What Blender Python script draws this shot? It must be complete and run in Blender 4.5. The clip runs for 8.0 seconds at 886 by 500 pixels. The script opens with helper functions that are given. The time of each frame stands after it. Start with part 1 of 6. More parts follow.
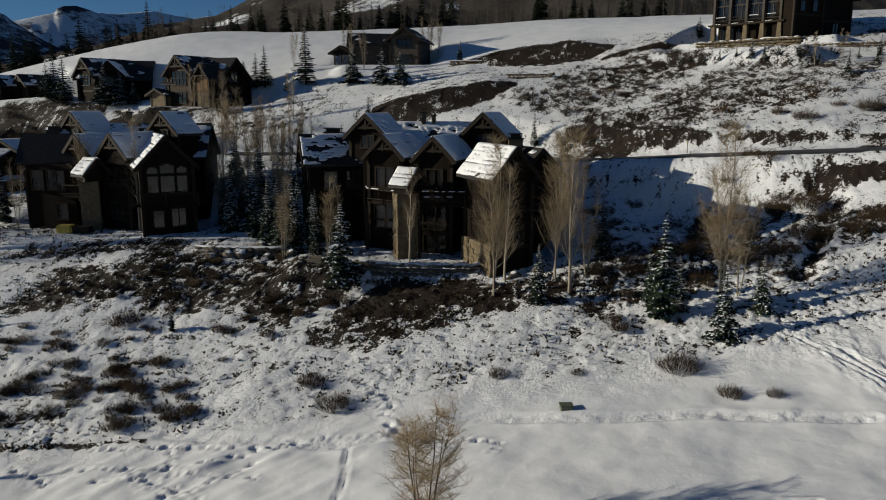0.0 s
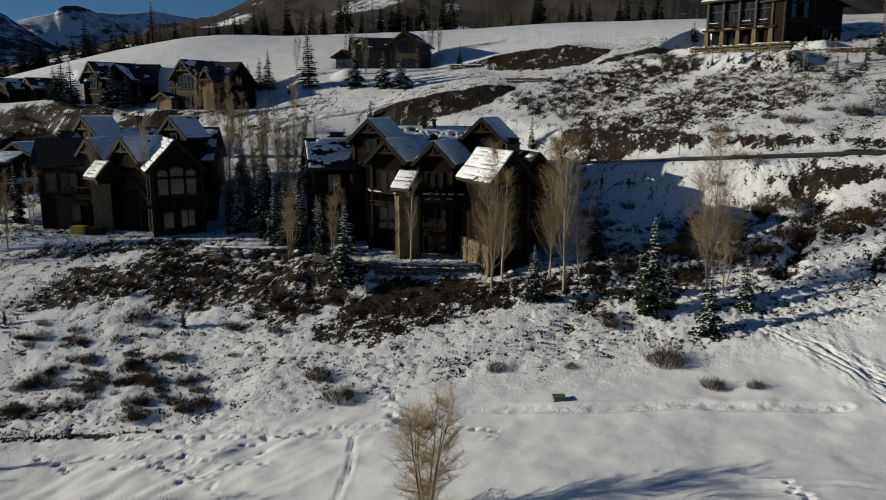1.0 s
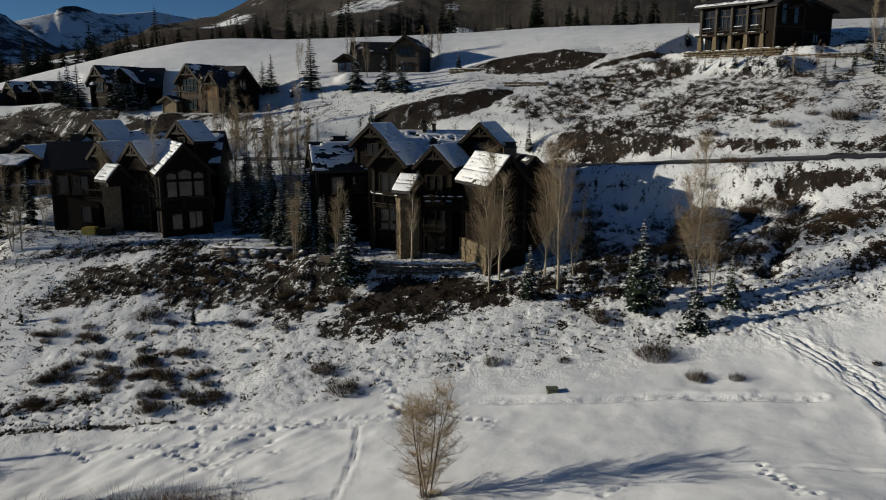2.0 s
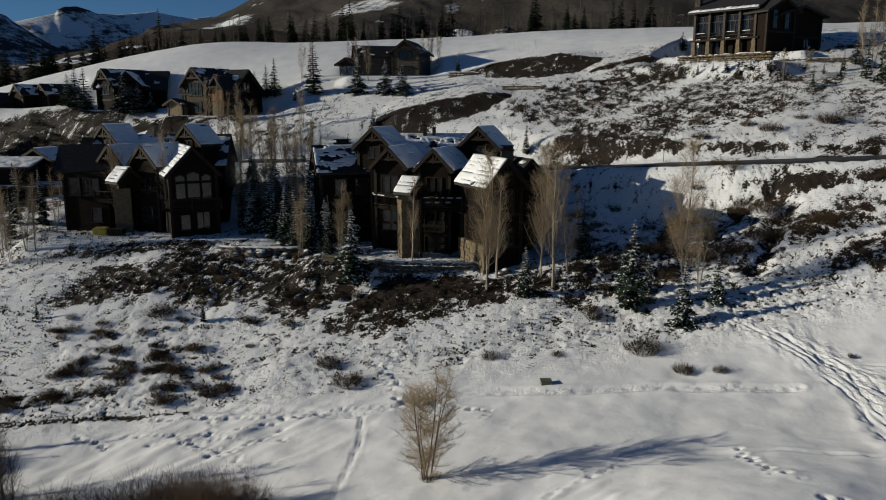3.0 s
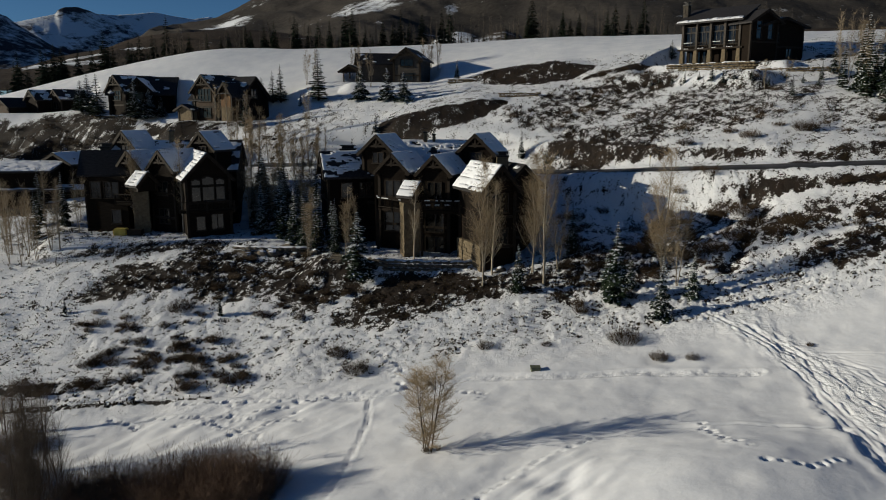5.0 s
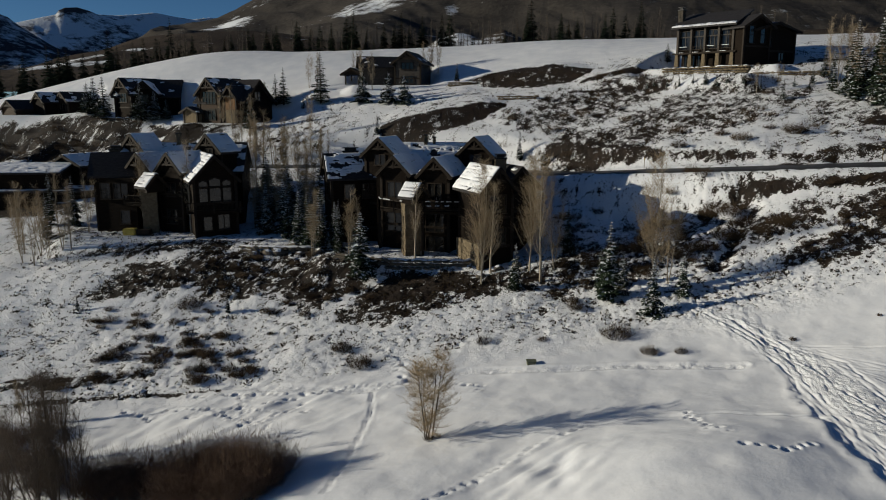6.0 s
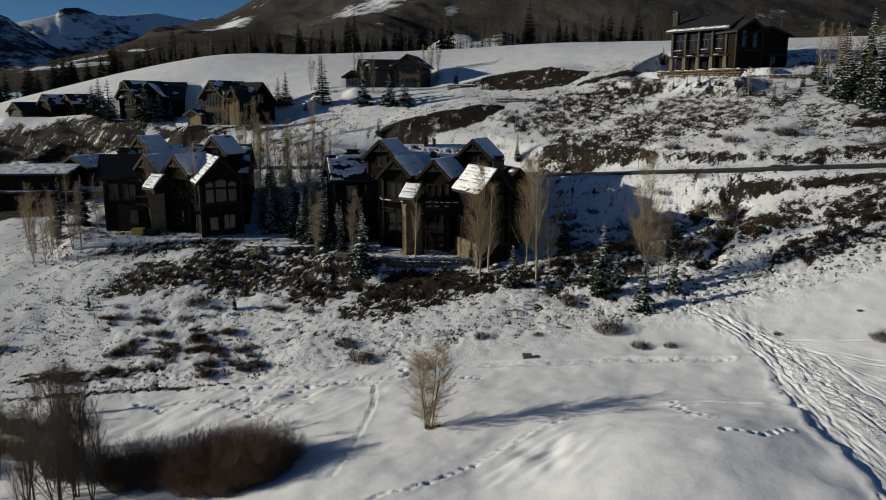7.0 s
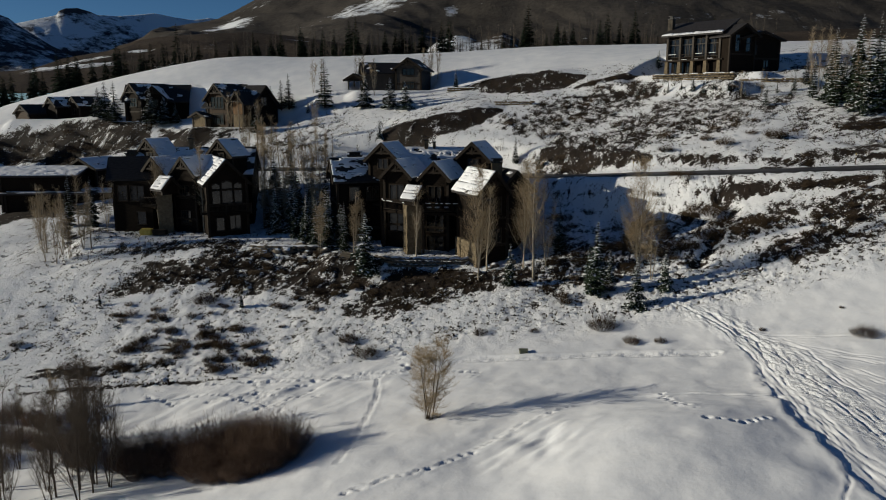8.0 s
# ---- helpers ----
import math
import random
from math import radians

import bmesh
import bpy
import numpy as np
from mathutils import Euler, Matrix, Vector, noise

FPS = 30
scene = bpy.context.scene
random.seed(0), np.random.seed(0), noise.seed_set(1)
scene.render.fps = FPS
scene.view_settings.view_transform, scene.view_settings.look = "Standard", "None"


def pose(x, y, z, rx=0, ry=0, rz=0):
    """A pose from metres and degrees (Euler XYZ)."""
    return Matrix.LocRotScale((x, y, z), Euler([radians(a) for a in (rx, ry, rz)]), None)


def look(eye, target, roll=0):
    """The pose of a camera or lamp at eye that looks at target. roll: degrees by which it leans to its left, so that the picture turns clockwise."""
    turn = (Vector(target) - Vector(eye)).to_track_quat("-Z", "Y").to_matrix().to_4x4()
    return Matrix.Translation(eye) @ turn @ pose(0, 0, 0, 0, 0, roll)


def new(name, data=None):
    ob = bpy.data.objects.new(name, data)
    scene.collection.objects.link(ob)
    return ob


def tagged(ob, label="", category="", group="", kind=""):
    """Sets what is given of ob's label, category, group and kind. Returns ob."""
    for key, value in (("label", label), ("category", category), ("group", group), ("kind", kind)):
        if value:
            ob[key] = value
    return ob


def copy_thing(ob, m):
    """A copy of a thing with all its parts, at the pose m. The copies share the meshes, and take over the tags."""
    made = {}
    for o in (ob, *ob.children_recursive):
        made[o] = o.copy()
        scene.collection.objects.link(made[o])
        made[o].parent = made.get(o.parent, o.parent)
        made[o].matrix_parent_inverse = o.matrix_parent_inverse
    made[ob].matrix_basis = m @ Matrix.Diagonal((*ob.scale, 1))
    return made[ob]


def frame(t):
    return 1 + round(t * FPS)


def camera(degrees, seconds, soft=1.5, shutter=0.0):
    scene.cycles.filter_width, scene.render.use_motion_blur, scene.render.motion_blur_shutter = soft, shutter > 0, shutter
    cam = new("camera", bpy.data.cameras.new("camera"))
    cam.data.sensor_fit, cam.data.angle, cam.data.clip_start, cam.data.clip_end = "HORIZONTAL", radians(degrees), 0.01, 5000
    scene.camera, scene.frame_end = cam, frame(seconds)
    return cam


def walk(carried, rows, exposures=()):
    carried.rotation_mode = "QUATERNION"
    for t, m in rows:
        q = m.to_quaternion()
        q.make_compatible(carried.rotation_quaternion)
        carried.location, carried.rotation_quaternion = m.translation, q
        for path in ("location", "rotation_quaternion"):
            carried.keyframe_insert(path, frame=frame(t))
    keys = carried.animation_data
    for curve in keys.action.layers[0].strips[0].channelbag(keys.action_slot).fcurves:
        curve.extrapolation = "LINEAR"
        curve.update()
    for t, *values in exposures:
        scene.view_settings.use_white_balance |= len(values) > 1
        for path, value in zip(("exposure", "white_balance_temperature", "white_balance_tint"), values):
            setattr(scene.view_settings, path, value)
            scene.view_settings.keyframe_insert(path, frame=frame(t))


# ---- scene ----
cam = camera(62.0, 8.0, soft=1.0)
METRES, EYE, TILT, LEAN, TURN = 22.0, 20.0, -11.0, 0.0, 0.0
ROWS = [
    (0.0, 0.0, 0.0, 0.0, -0.0, 0.0, -0.0),
    (0.5, 0.0005, -0.0626, 0.0014, -0.01, -0.01, 0.0),
    (1.0, 0.001, -0.1253, 0.0026, 0.02, -0.03, 0.01),
    (1.5, 0.0015, -0.1877, 0.0039, 0.01, -0.04, 0.03),
    (3.0, 0.0029, -0.3764, 0.0011, -0.01, -0.03, 0.06),
    (3.5, 0.0035, -0.4405, 0.0007, -0.03, -0.04, 0.06),
    (4.0, 0.004, -0.5043, 0.0002, -0.03, -0.03, 0.07),
    (4.5, 0.004, -0.5675, -0.0006, -0.04, -0.03, 0.07),
    (6.0, 0.0049, -0.7526, -0.0063, -0.02, -0.01, 0.07),
    (6.5, 0.0057, -0.8137, -0.0092, -0.03, -0.02, 0.09),
    (7.0, 0.0059, -0.8751, -0.0113, -0.04, -0.01, 0.09),
    (7.5, 0.006, -0.9371, -0.013, -0.04, -0.01, 0.1),
    (8.0, 0.0061, -0.9997, -0.0138, -0.04, 0.0, 0.1),
]
walk(cam, [(t, pose(0, 0, EYE, TILT, LEAN, TURN) @ pose(METRES * x, METRES * y, METRES * z, 90 + pitch, roll, yaw)) for t, x, y, z, yaw, pitch, roll in ROWS],
     exposures=[(0.0, 0.1, 5880, 4), (8.0, 0.08, 5850, 4)])

# ---- light: a low winter sun and a clear sky ----
SUN_TO = Vector((-0.95, 0.03, 0.222)).normalized()
world = bpy.data.worlds.new("sky")
scene.world = world
world.use_nodes = True
wn = world.node_tree
sky = wn.nodes.new("ShaderNodeTexSky")
sky.sky_type, sky.sun_disc = "NISHITA", False
sky.sun_elevation = math.asin(SUN_TO.z)
sky.sun_rotation = math.atan2(SUN_TO.x, SUN_TO.y) % (2 * math.pi)
sky.altitude, sky.air_density, sky.dust_density, sky.ozone_density = 3200, 1.0, 0.0, 4.4
wn.nodes["Background"].inputs["Strength"].default_value = 0.04
wn.links.new(sky.outputs[0], wn.nodes["Background"].inputs["Color"])
sun = new("sun", bpy.data.lights.new("sun", "SUN"))
sun.data.energy, sun.data.angle, sun.data.color = 4.2, radians(0.53), (1.0, 0.85, 0.645)
sun.matrix_world = look((0, 0, 0), -SUN_TO)


# ---- materials ----
def nodes_of(name):
    m = bpy.data.materials.new(name)
    m.use_nodes = True
    return m, m.node_tree, m.node_tree.nodes["Principled BSDF"]


def link(nt, a, b):
    nt.links.new(a, b)


def ramp(nt, src, stops):
    r = nt.nodes.new("ShaderNodeValToRGB")
    while len(r.color_ramp.elements) < len(stops):
        r.color_ramp.elements.new(0.5)
    for e, (p, c) in zip(r.color_ramp.elements, stops):
        e.position, e.color = p, (*c, 1) if len(c) == 3 else c
    link(nt, src, r.inputs[0])
    return r.outputs[0]


def tex(nt, scale, detail=4.0, rough=0.55, coord=None, stretch=None):
    n = nt.nodes.new("ShaderNodeTexNoise")
    n.inputs["Scale"].default_value, n.inputs["Detail"].default_value, n.inputs["Roughness"].default_value = scale, detail, rough
    if coord is None:
        coord = nt.nodes.new("ShaderNodeNewGeometry").outputs["Position"]
    if stretch:
        mp = nt.nodes.new("ShaderNodeMapping")
        mp.inputs["Scale"].default_value = stretch
        link(nt, coord, mp.inputs["Vector"])
        coord = mp.outputs[0]
    link(nt, coord, n.inputs["Vector"])
    return n.outputs["Fac"]


def math_node(nt, op, a, b=0.0, clamp=False):
    n = nt.nodes.new("ShaderNodeMath")
    n.operation, n.use_clamp = op, clamp
    for k, v in enumerate((a, b)):
        if isinstance(v, (int, float)):
            n.inputs[k].default_value = v
        else:
            link(nt, v, n.inputs[k])
    return n.outputs[0]


def mix_col(nt, fac, a, b):
    n = nt.nodes.new("ShaderNodeMix")
    n.data_type = "RGBA"
    for sock, v in ((n.inputs["Factor"], fac), (n.inputs["A"], a), (n.inputs["B"], b)):
        if isinstance(v, (int, float)):
            sock.default_value = v
        elif isinstance(v, tuple):
            sock.default_value = (*v, 1)
        else:
            link(nt, v, sock)
    return n.outputs["Result"]


def bump(nt, bsdf, height, strength=0.4, dist=0.05):
    b = nt.nodes.new("ShaderNodeBump")
    b.inputs["Strength"].default_value, b.inputs["Distance"].default_value = strength, dist
    link(nt, height, b.inputs["Height"])
    link(nt, b.outputs[0], bsdf.inputs["Normal"])


def plain(name, dark, light, scale=2.0, rough=0.8, metal=0.0, relief=0.3, dist=0.03, stretch=None, vary=0.0, spec=0.15):
    """A surface of two close colours, mottled at two scales, with fine relief."""
    m, nt, p = nodes_of(name)
    f = math_node(nt, "ADD", math_node(nt, "MULTIPLY", tex(nt, scale, 5, 0.6, stretch=stretch), 0.6), math_node(nt, "MULTIPLY", tex(nt, scale * 7, 3, 0.6, stretch=stretch), 0.4))
    c = ramp(nt, f, [(0.32, dark), (0.68, light)])
    if vary:
        info = nt.nodes.new("ShaderNodeObjectInfo")
        hs = nt.nodes.new("ShaderNodeHueSaturation")
        link(nt, math_node(nt, "ADD", math_node(nt, "MULTIPLY", info.outputs["Random"], vary), 1 - vary / 2), hs.inputs["Value"])
        link(nt, c, hs.inputs["Color"])
        c = hs.outputs[0]
    link(nt, c, p.inputs["Base Color"])
    p.inputs["Roughness"].default_value, p.inputs["Metallic"].default_value = rough, metal
    p.inputs["Specular IOR Level"].default_value = spec
    if relief:
        bump(nt, p, tex(nt, scale * 9, 4, 0.6, stretch=stretch), relief, dist)
    return m


def ground_material():
    """Snow over earth and dead grass; the bare share comes from the ground's own attribute."""
    m, nt, p = nodes_of("snowy_ground")
    at = nt.nodes.new("ShaderNodeAttribute")
    at.attribute_name = "bare"
    rough = nt.nodes.new("ShaderNodeAttribute")
    rough.attribute_name = "rough"
    hum = nt.nodes.new("ShaderNodeAttribute")
    hum.attribute_name = "hummock"
    patch = math_node(nt, "ADD", math_node(nt, "MULTIPLY", tex(nt, 0.5, 6, 0.6), 0.5), math_node(nt, "MULTIPLY", tex(nt, 4.6, 6, 0.74), 0.9))
    k = math_node(nt, "ADD", patch, math_node(nt, "MULTIPLY", at.outputs["Fac"], 0.36))
    # snow keeps to the tops of the hummocks
    k = math_node(nt, "ADD", k, math_node(nt, "MULTIPLY", math_node(nt, "SUBTRACT", 0.5, hum.outputs["Fac"]), 0.4))
    k = math_node(nt, "MULTIPLY", math_node(nt, "SUBTRACT", k, 0.897), 24.0, True)
    k = math_node(nt, "MULTIPLY", k, math_node(nt, "MULTIPLY", at.outputs["Fac"], 7.0, True))
    snow = ramp(nt, tex(nt, 0.35, 5, 0.5), [(0.3, (0.74, 0.75, 0.78)), (0.7, (0.86, 0.86, 0.87))])
    earth = ramp(nt, math_node(nt, "ADD", math_node(nt, "MULTIPLY", tex(nt, 0.8, 6, 0.6), 0.5), math_node(nt, "MULTIPLY", tex(nt, 11, 5, 0.7), 0.5)),
                 [(0.3, (0.007, 0.005, 0.0035)), (0.5, (0.017, 0.0108, 0.0065)), (0.72, (0.052, 0.031, 0.0165))])
    link(nt, mix_col(nt, k, snow, earth), p.inputs["Base Color"])
    p.inputs["Roughness"].default_value = 0.75
    p.inputs["Specular IOR Level"].default_value = 0.25
    fine = math_node(nt, "MULTIPLY", math_node(nt, "MULTIPLY", tex(nt, 4.2, 6, 0.65), 0.85), rough.outputs["Fac"])
    h = math_node(nt, "ADD", math_node(nt, "ADD", math_node(nt, "MULTIPLY", tex(nt, 0.9, 2, 0.4), 0.28), fine), math_node(nt, "MULTIPLY", k, 0.5))
    bump(nt, p, h, 0.8, 0.2)
    return m


GROUND = ground_material()
SNOW = plain("packed_snow", (0.74, 0.75, 0.78), (0.87, 0.87, 0.88), 1.2, 0.7, relief=0.5, dist=0.04)
ASPHALT = plain("wet_asphalt", (0.02, 0.02, 0.022), (0.055, 0.053, 0.05), 0.8, 0.55, relief=0.3, dist=0.01, spec=0.4)
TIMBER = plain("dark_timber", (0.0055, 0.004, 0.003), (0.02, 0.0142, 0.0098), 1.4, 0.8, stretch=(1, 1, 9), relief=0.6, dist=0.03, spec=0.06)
TIMBER_WARM = plain("warm_timber", (0.09, 0.045, 0.018), (0.22, 0.12, 0.05), 1.4, 0.7, stretch=(1, 1, 8), relief=0.5, dist=0.03)
TIMBER_GREY = plain("weathered_grey_timber", (0.035, 0.03, 0.025), (0.11, 0.095, 0.08), 1.4, 0.8, stretch=(1, 1, 9), relief=0.5, dist=0.03)
DARK_BARK = plain("dark_bark", (0.05, 0.042, 0.034), (0.14, 0.115, 0.09), 3.0, 0.9, relief=0)
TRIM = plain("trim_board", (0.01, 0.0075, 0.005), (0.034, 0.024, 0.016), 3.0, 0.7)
STONE = plain("rough_stone", (0.08, 0.062, 0.04), (0.24, 0.19, 0.12), 2.6, 0.9, relief=0.9, dist=0.08)
STONE_DARK = plain("dark_stone", (0.03, 0.026, 0.022), (0.11, 0.095, 0.075), 2.6, 0.9, relief=0.9, dist=0.08)
BOULDER = plain("boulder_stone", (0.07, 0.06, 0.05), (0.2, 0.17, 0.13), 2.2, 0.9, relief=0.8, dist=0.06, vary=0.5)
ROOF = plain("slate_roof", (0.012, 0.011, 0.012), (0.05, 0.046, 0.045), 2.2, 0.6, stretch=(1, 1, 4), relief=0.5, dist=0.03)
IRON = plain("black_iron", (0.015, 0.015, 0.016), (0.05, 0.048, 0.045), 5, 0.5, 0.6)
BARK = plain("aspen_bark", (0.16, 0.135, 0.1), (0.46, 0.4, 0.31), 3.0, 0.85, stretch=(1, 1, 0.4), vary=0.5)
TWIG = plain("bare_twigs", (0.15, 0.112, 0.07), (0.40, 0.31, 0.19), 2.0, 0.85, relief=0, vary=0.5)
ALDER = plain("alder_bark", (0.055, 0.043, 0.033), (0.15, 0.12, 0.093), 3.0, 0.9, relief=0)
TIMBER_MID = plain("brown_timber", (0.02, 0.012, 0.007), (0.062, 0.037, 0.019), 1.4, 0.72, stretch=(1, 1, 8), relief=0.5, dist=0.03)
WILLOW = plain("willow_twigs", (0.06, 0.04, 0.029), (0.2, 0.13, 0.088), 2.0, 0.8, relief=0, vary=0.3)
NEEDLES = plain("fir_needles", (0.008, 0.014, 0.008), (0.03, 0.045, 0.022), 2.5, 0.8, relief=0, vary=0.6)
FIR_BARK = plain("fir_bark", (0.03, 0.022, 0.016), (0.09, 0.065, 0.045), 4, 0.9)
SAGE = plain("dry_shrub", (0.032, 0.022, 0.0135), (0.105, 0.073, 0.044), 3, 0.9, relief=0, vary=0.5)
GRASS = plain("dead_grass", (0.019, 0.014, 0.008), (0.078, 0.056, 0.03), 1.5, 0.9, relief=0)
GREEN_BOX = plain("green_enamel", (0.09, 0.1, 0.065), (0.18, 0.19, 0.13), 6, 0.6, relief=0.1)
YELLOW = plain("yellow_tarp", (0.4, 0.3, 0.05), (0.6, 0.47, 0.12), 3, 0.6)
PALE_GREEN = plain("pale_green_siding", (0.28, 0.3, 0.18), (0.42, 0.43, 0.27), 1.4, 0.75, stretch=(1, 1, 9))


def glass_material():
    m, nt, p = nodes_of("window_glass")
    c = ramp(nt, tex(nt, 0.7, 3, 0.5), [(0.35, (0.006, 0.0065, 0.007)), (0.65, (0.028, 0.027, 0.025))])
    link(nt, c, p.inputs["Base Color"])
    p.inputs["Roughness"].default_value = 0.06
    p.inputs["Specular IOR Level"].default_value = 0.5
    bump(nt, p, tex(nt, 0.9, 2, 0.5), 0.06, 0.03)
    return m


GLASS = glass_material()

# ---- lie of the land ----
# heights of the hillside on a coarse net (rows: y, columns: x), smoothed between
NET_X = np.array([-120.0, -60, -30, 0, 25, 50, 110])
NET_Y = np.array([-20.0, 20, 32, 45, 58, 70, 85, 105, 130, 165, 210])
NET_Z = np.array([
    [-18, -11, -5.9, -0.6, 2.9, 5.5, 9],
    [-14, -9.4, -4.4, 1.9, 5.1, 7.9, 13],
    [-13, -8.0, -4.7, 1.1, 4.1, 8.7, 15],
    [-10, -5.5, -2.8, 1.3, 5.3, 11.6, 18],
    [-6, -2.3, 0.2, 4.4, 8.7, 16.5, 22],
    [-2.5, 2.2, 5.3, 6.7, 13.7, 17.9, 25],
    [1, 6.1, 8.5, 8.5, 16.8, 22.0, 29],
    [4.5, 10.5, 14.8, 19.9, 23.2, 28.8, 34],
    [9, 15.5, 23.2, 27.0, 31.4, 34.6, 37.5],
    [21.5, 34.7, 35.8, 36.9, 38.3, 38.6, 39.3],
    [27, 33.5, 33.5, 34.5, 35.5, 36, 37]])


def knots(a, v):
    """Weights of a smooth curve through the knots a at the places v."""
    v = np.clip(v, a[0], a[-1])
    i = np.clip(np.searchsorted(a, v, side="right") - 1, 0, len(a) - 2)
    h = a[i + 1] - a[i]
    t = (v - a[i]) / h
    w = np.zeros((len(v), len(a)))
    n = np.arange(len(v))
    w[n, i] += 2 * t**3 - 3 * t**2 + 1
    w[n, i + 1] += 3 * t**2 - 2 * t**3
    for k, c in ((i, t**3 - 2 * t**2 + t), (i + 1, t**3 - t**2)):
        lo, hi = np.maximum(k - 1, 0), np.minimum(k + 1, len(a) - 1)
        g = c * h / (a[hi] - a[lo])
        w[n, hi] += g
        w[n, lo] -= g
    return w


def smooth(a, b, v):
    t = np.clip((v - a) / (b - a), 0, 1)
    return t * t * (3 - 2 * t)


def hash2(i, j, seed):
    h = np.sin(i * 127.1 + j * 311.7 + seed * 74.7) * 43758.5453
    return h - np.floor(h)


def vnoise(x, y, seed=0):
    """Value noise from 0 to 1, one cell a unit."""
    i, j = np.floor(x), np.floor(y)
    u, v = x - i, y - j
    u, v = u * u * (3 - 2 * u), v * v * (3 - 2 * v)
    a = hash2(i, j, seed) * (1 - u) + hash2(i + 1, j, seed) * u
    b = hash2(i, j + 1, seed) * (1 - u) + hash2(i + 1, j + 1, seed) * u
    return a * (1 - v) + b * v


def fnoise(x, y, octaves=4, seed=0):
    total, amp, norm = 0.0, 1.0, 0.0
    for k in range(octaves):
        total = total + amp * vnoise(x * 2**k + 17.3 * k, y * 2**k - 9.1 * k, seed + k)
        norm += amp
        amp *= 0.5
    return total / norm


# the road, and the level pads that the houses stand on: x, y, z, half width, half depth, turn in degrees, width of the slope round it
ROAD = [(-30, 104, 13.4), (-12, 102, 13.3), (4, 95, 13.4), (16.5, 84.5, 13.9), (24, 77, 14.8), (32.5, 71.5, 15.5), (42, 66.8, 16.2), (55, 62.5, 17.0), (75, 58, 18.0)]
GULLY = [(32.8, 64.4), (33.2, 61.6), (30.6, 58.9), (29.0, 56.4), (26.8, 53.8)]
PADS = [(-36, 82, 6.9, 12, 5.0), (-2, 72, 6.1, 11, 6.6), (-10, 137, 27.2, 7, 4), (40.6, 107.0, 27.9, 10, 2.0, -47), (47.6, 114.0, 29.4, 12, 5, -47, 1.3),
        (-40, 128, 20.0, 8, 3, 0, 8), (-64, 143.0, 20.6, 8, 1.5, 0, 7), (-88, 151.0, 21.3, 9, 2), (-72, 106, 7.6, 14, 7), (68, 93, 26.5, 7, 6)]


def polyline(x, y, pts):
    """Distance to a polyline, and its height at the nearest place."""
    best, z = np.full(len(x), 1e9), np.zeros(len(x))
    for a, b in zip(pts, pts[1:]):
        dx, dy = b[0] - a[0], b[1] - a[1]
        t = np.clip(((x - a[0]) * dx + (y - a[1]) * dy) / (dx * dx + dy * dy), 0, 1)
        d = np.hypot(x - a[0] - t * dx, y - a[1] - t * dy)
        near = d < best
        best[near] = d[near]
        if len(a) > 2:
            z[near] = (a[2] + t * (b[2] - a[2]))[near]
    return best, z


def land(x, y):
    """Height of the ground without its small lumps."""
    x, y = np.atleast_1d(np.asarray(x, float)), np.atleast_1d(np.asarray(y, float))
    z = np.einsum("ij,jk,ik->i", knots(NET_Y, y), NET_Z, knots(NET_X, x))
    far = np.maximum(np.maximum(np.abs(x) - 110, 0), np.maximum(y - 210, -20 - y))
    z = z - 0.12 * np.clip(far, 0, 600)
    for px, py, pz, hw, hd, *more in PADS:
        turn, slope = (*more, 3.5)[:2] if more else (0, 3.5)
        c, s = np.cos(np.radians(turn)), np.sin(np.radians(turn))
        u, w = (x - px) * c + (y - py) * s, -(x - px) * s + (y - py) * c
        d = np.hypot(np.maximum(np.abs(u) - hw, 0), np.maximum(np.abs(w) - hd, 0))
        k = 1 - smooth(0.0, slope, d)
        z = z * (1 - k) + pz * k
    # hollow below the road, and the shelf under the upper houses
    z = z - 3.6 * np.exp(-(((x - 23) / 8) ** 2 + ((y - 69) / 6) ** 2))
    z = z - 3.2 * np.exp(-(((x + 92) / 6.5) ** 2 + ((y - 138) / 5) ** 2)) - 3.0 * np.exp(-(((x + 77) / 6) ** 2 + ((y - 134) / 5) ** 2))
    # two cut banks up the hill
    for x0, x1, ya, yb, high in ((-10, 11, 106.6, 109.6, 1.7), (4, 27, 128.2, 122.0, 1.7)):
        o = y - (ya + (yb - ya) * (x - x0) / (x1 - x0))
        z = z + high * (smooth(-2.4, 2.4, o) - 0.5) * np.exp(-(o / 7.5) ** 2) * smooth(x0 - 1, x0 + 5, x) * (1 - smooth(x1 - 5, x1 + 1, x))
    d, rz = polyline(x, y, ROAD)
    k = 1 - smooth(3.4, 7.5, d)
    z = z * (1 - k) + rz * k
    g, _ = polyline(x, y, GULLY)
    z = z - 0.75 * np.exp(-(g / 0.8) ** 2)
    # drift in the foreground and the hollow before it
    z = z + 1.3 * np.exp(-(((x - 13) / 9) ** 2 + ((y - 19) / 7) ** 2)) - 0.85 * np.exp(-(((x - 4.2) / 5.5) ** 2 + ((y - 21) / 6.5) ** 2))
    return z


def height(x, y):
    return float(land(x, y)[0])


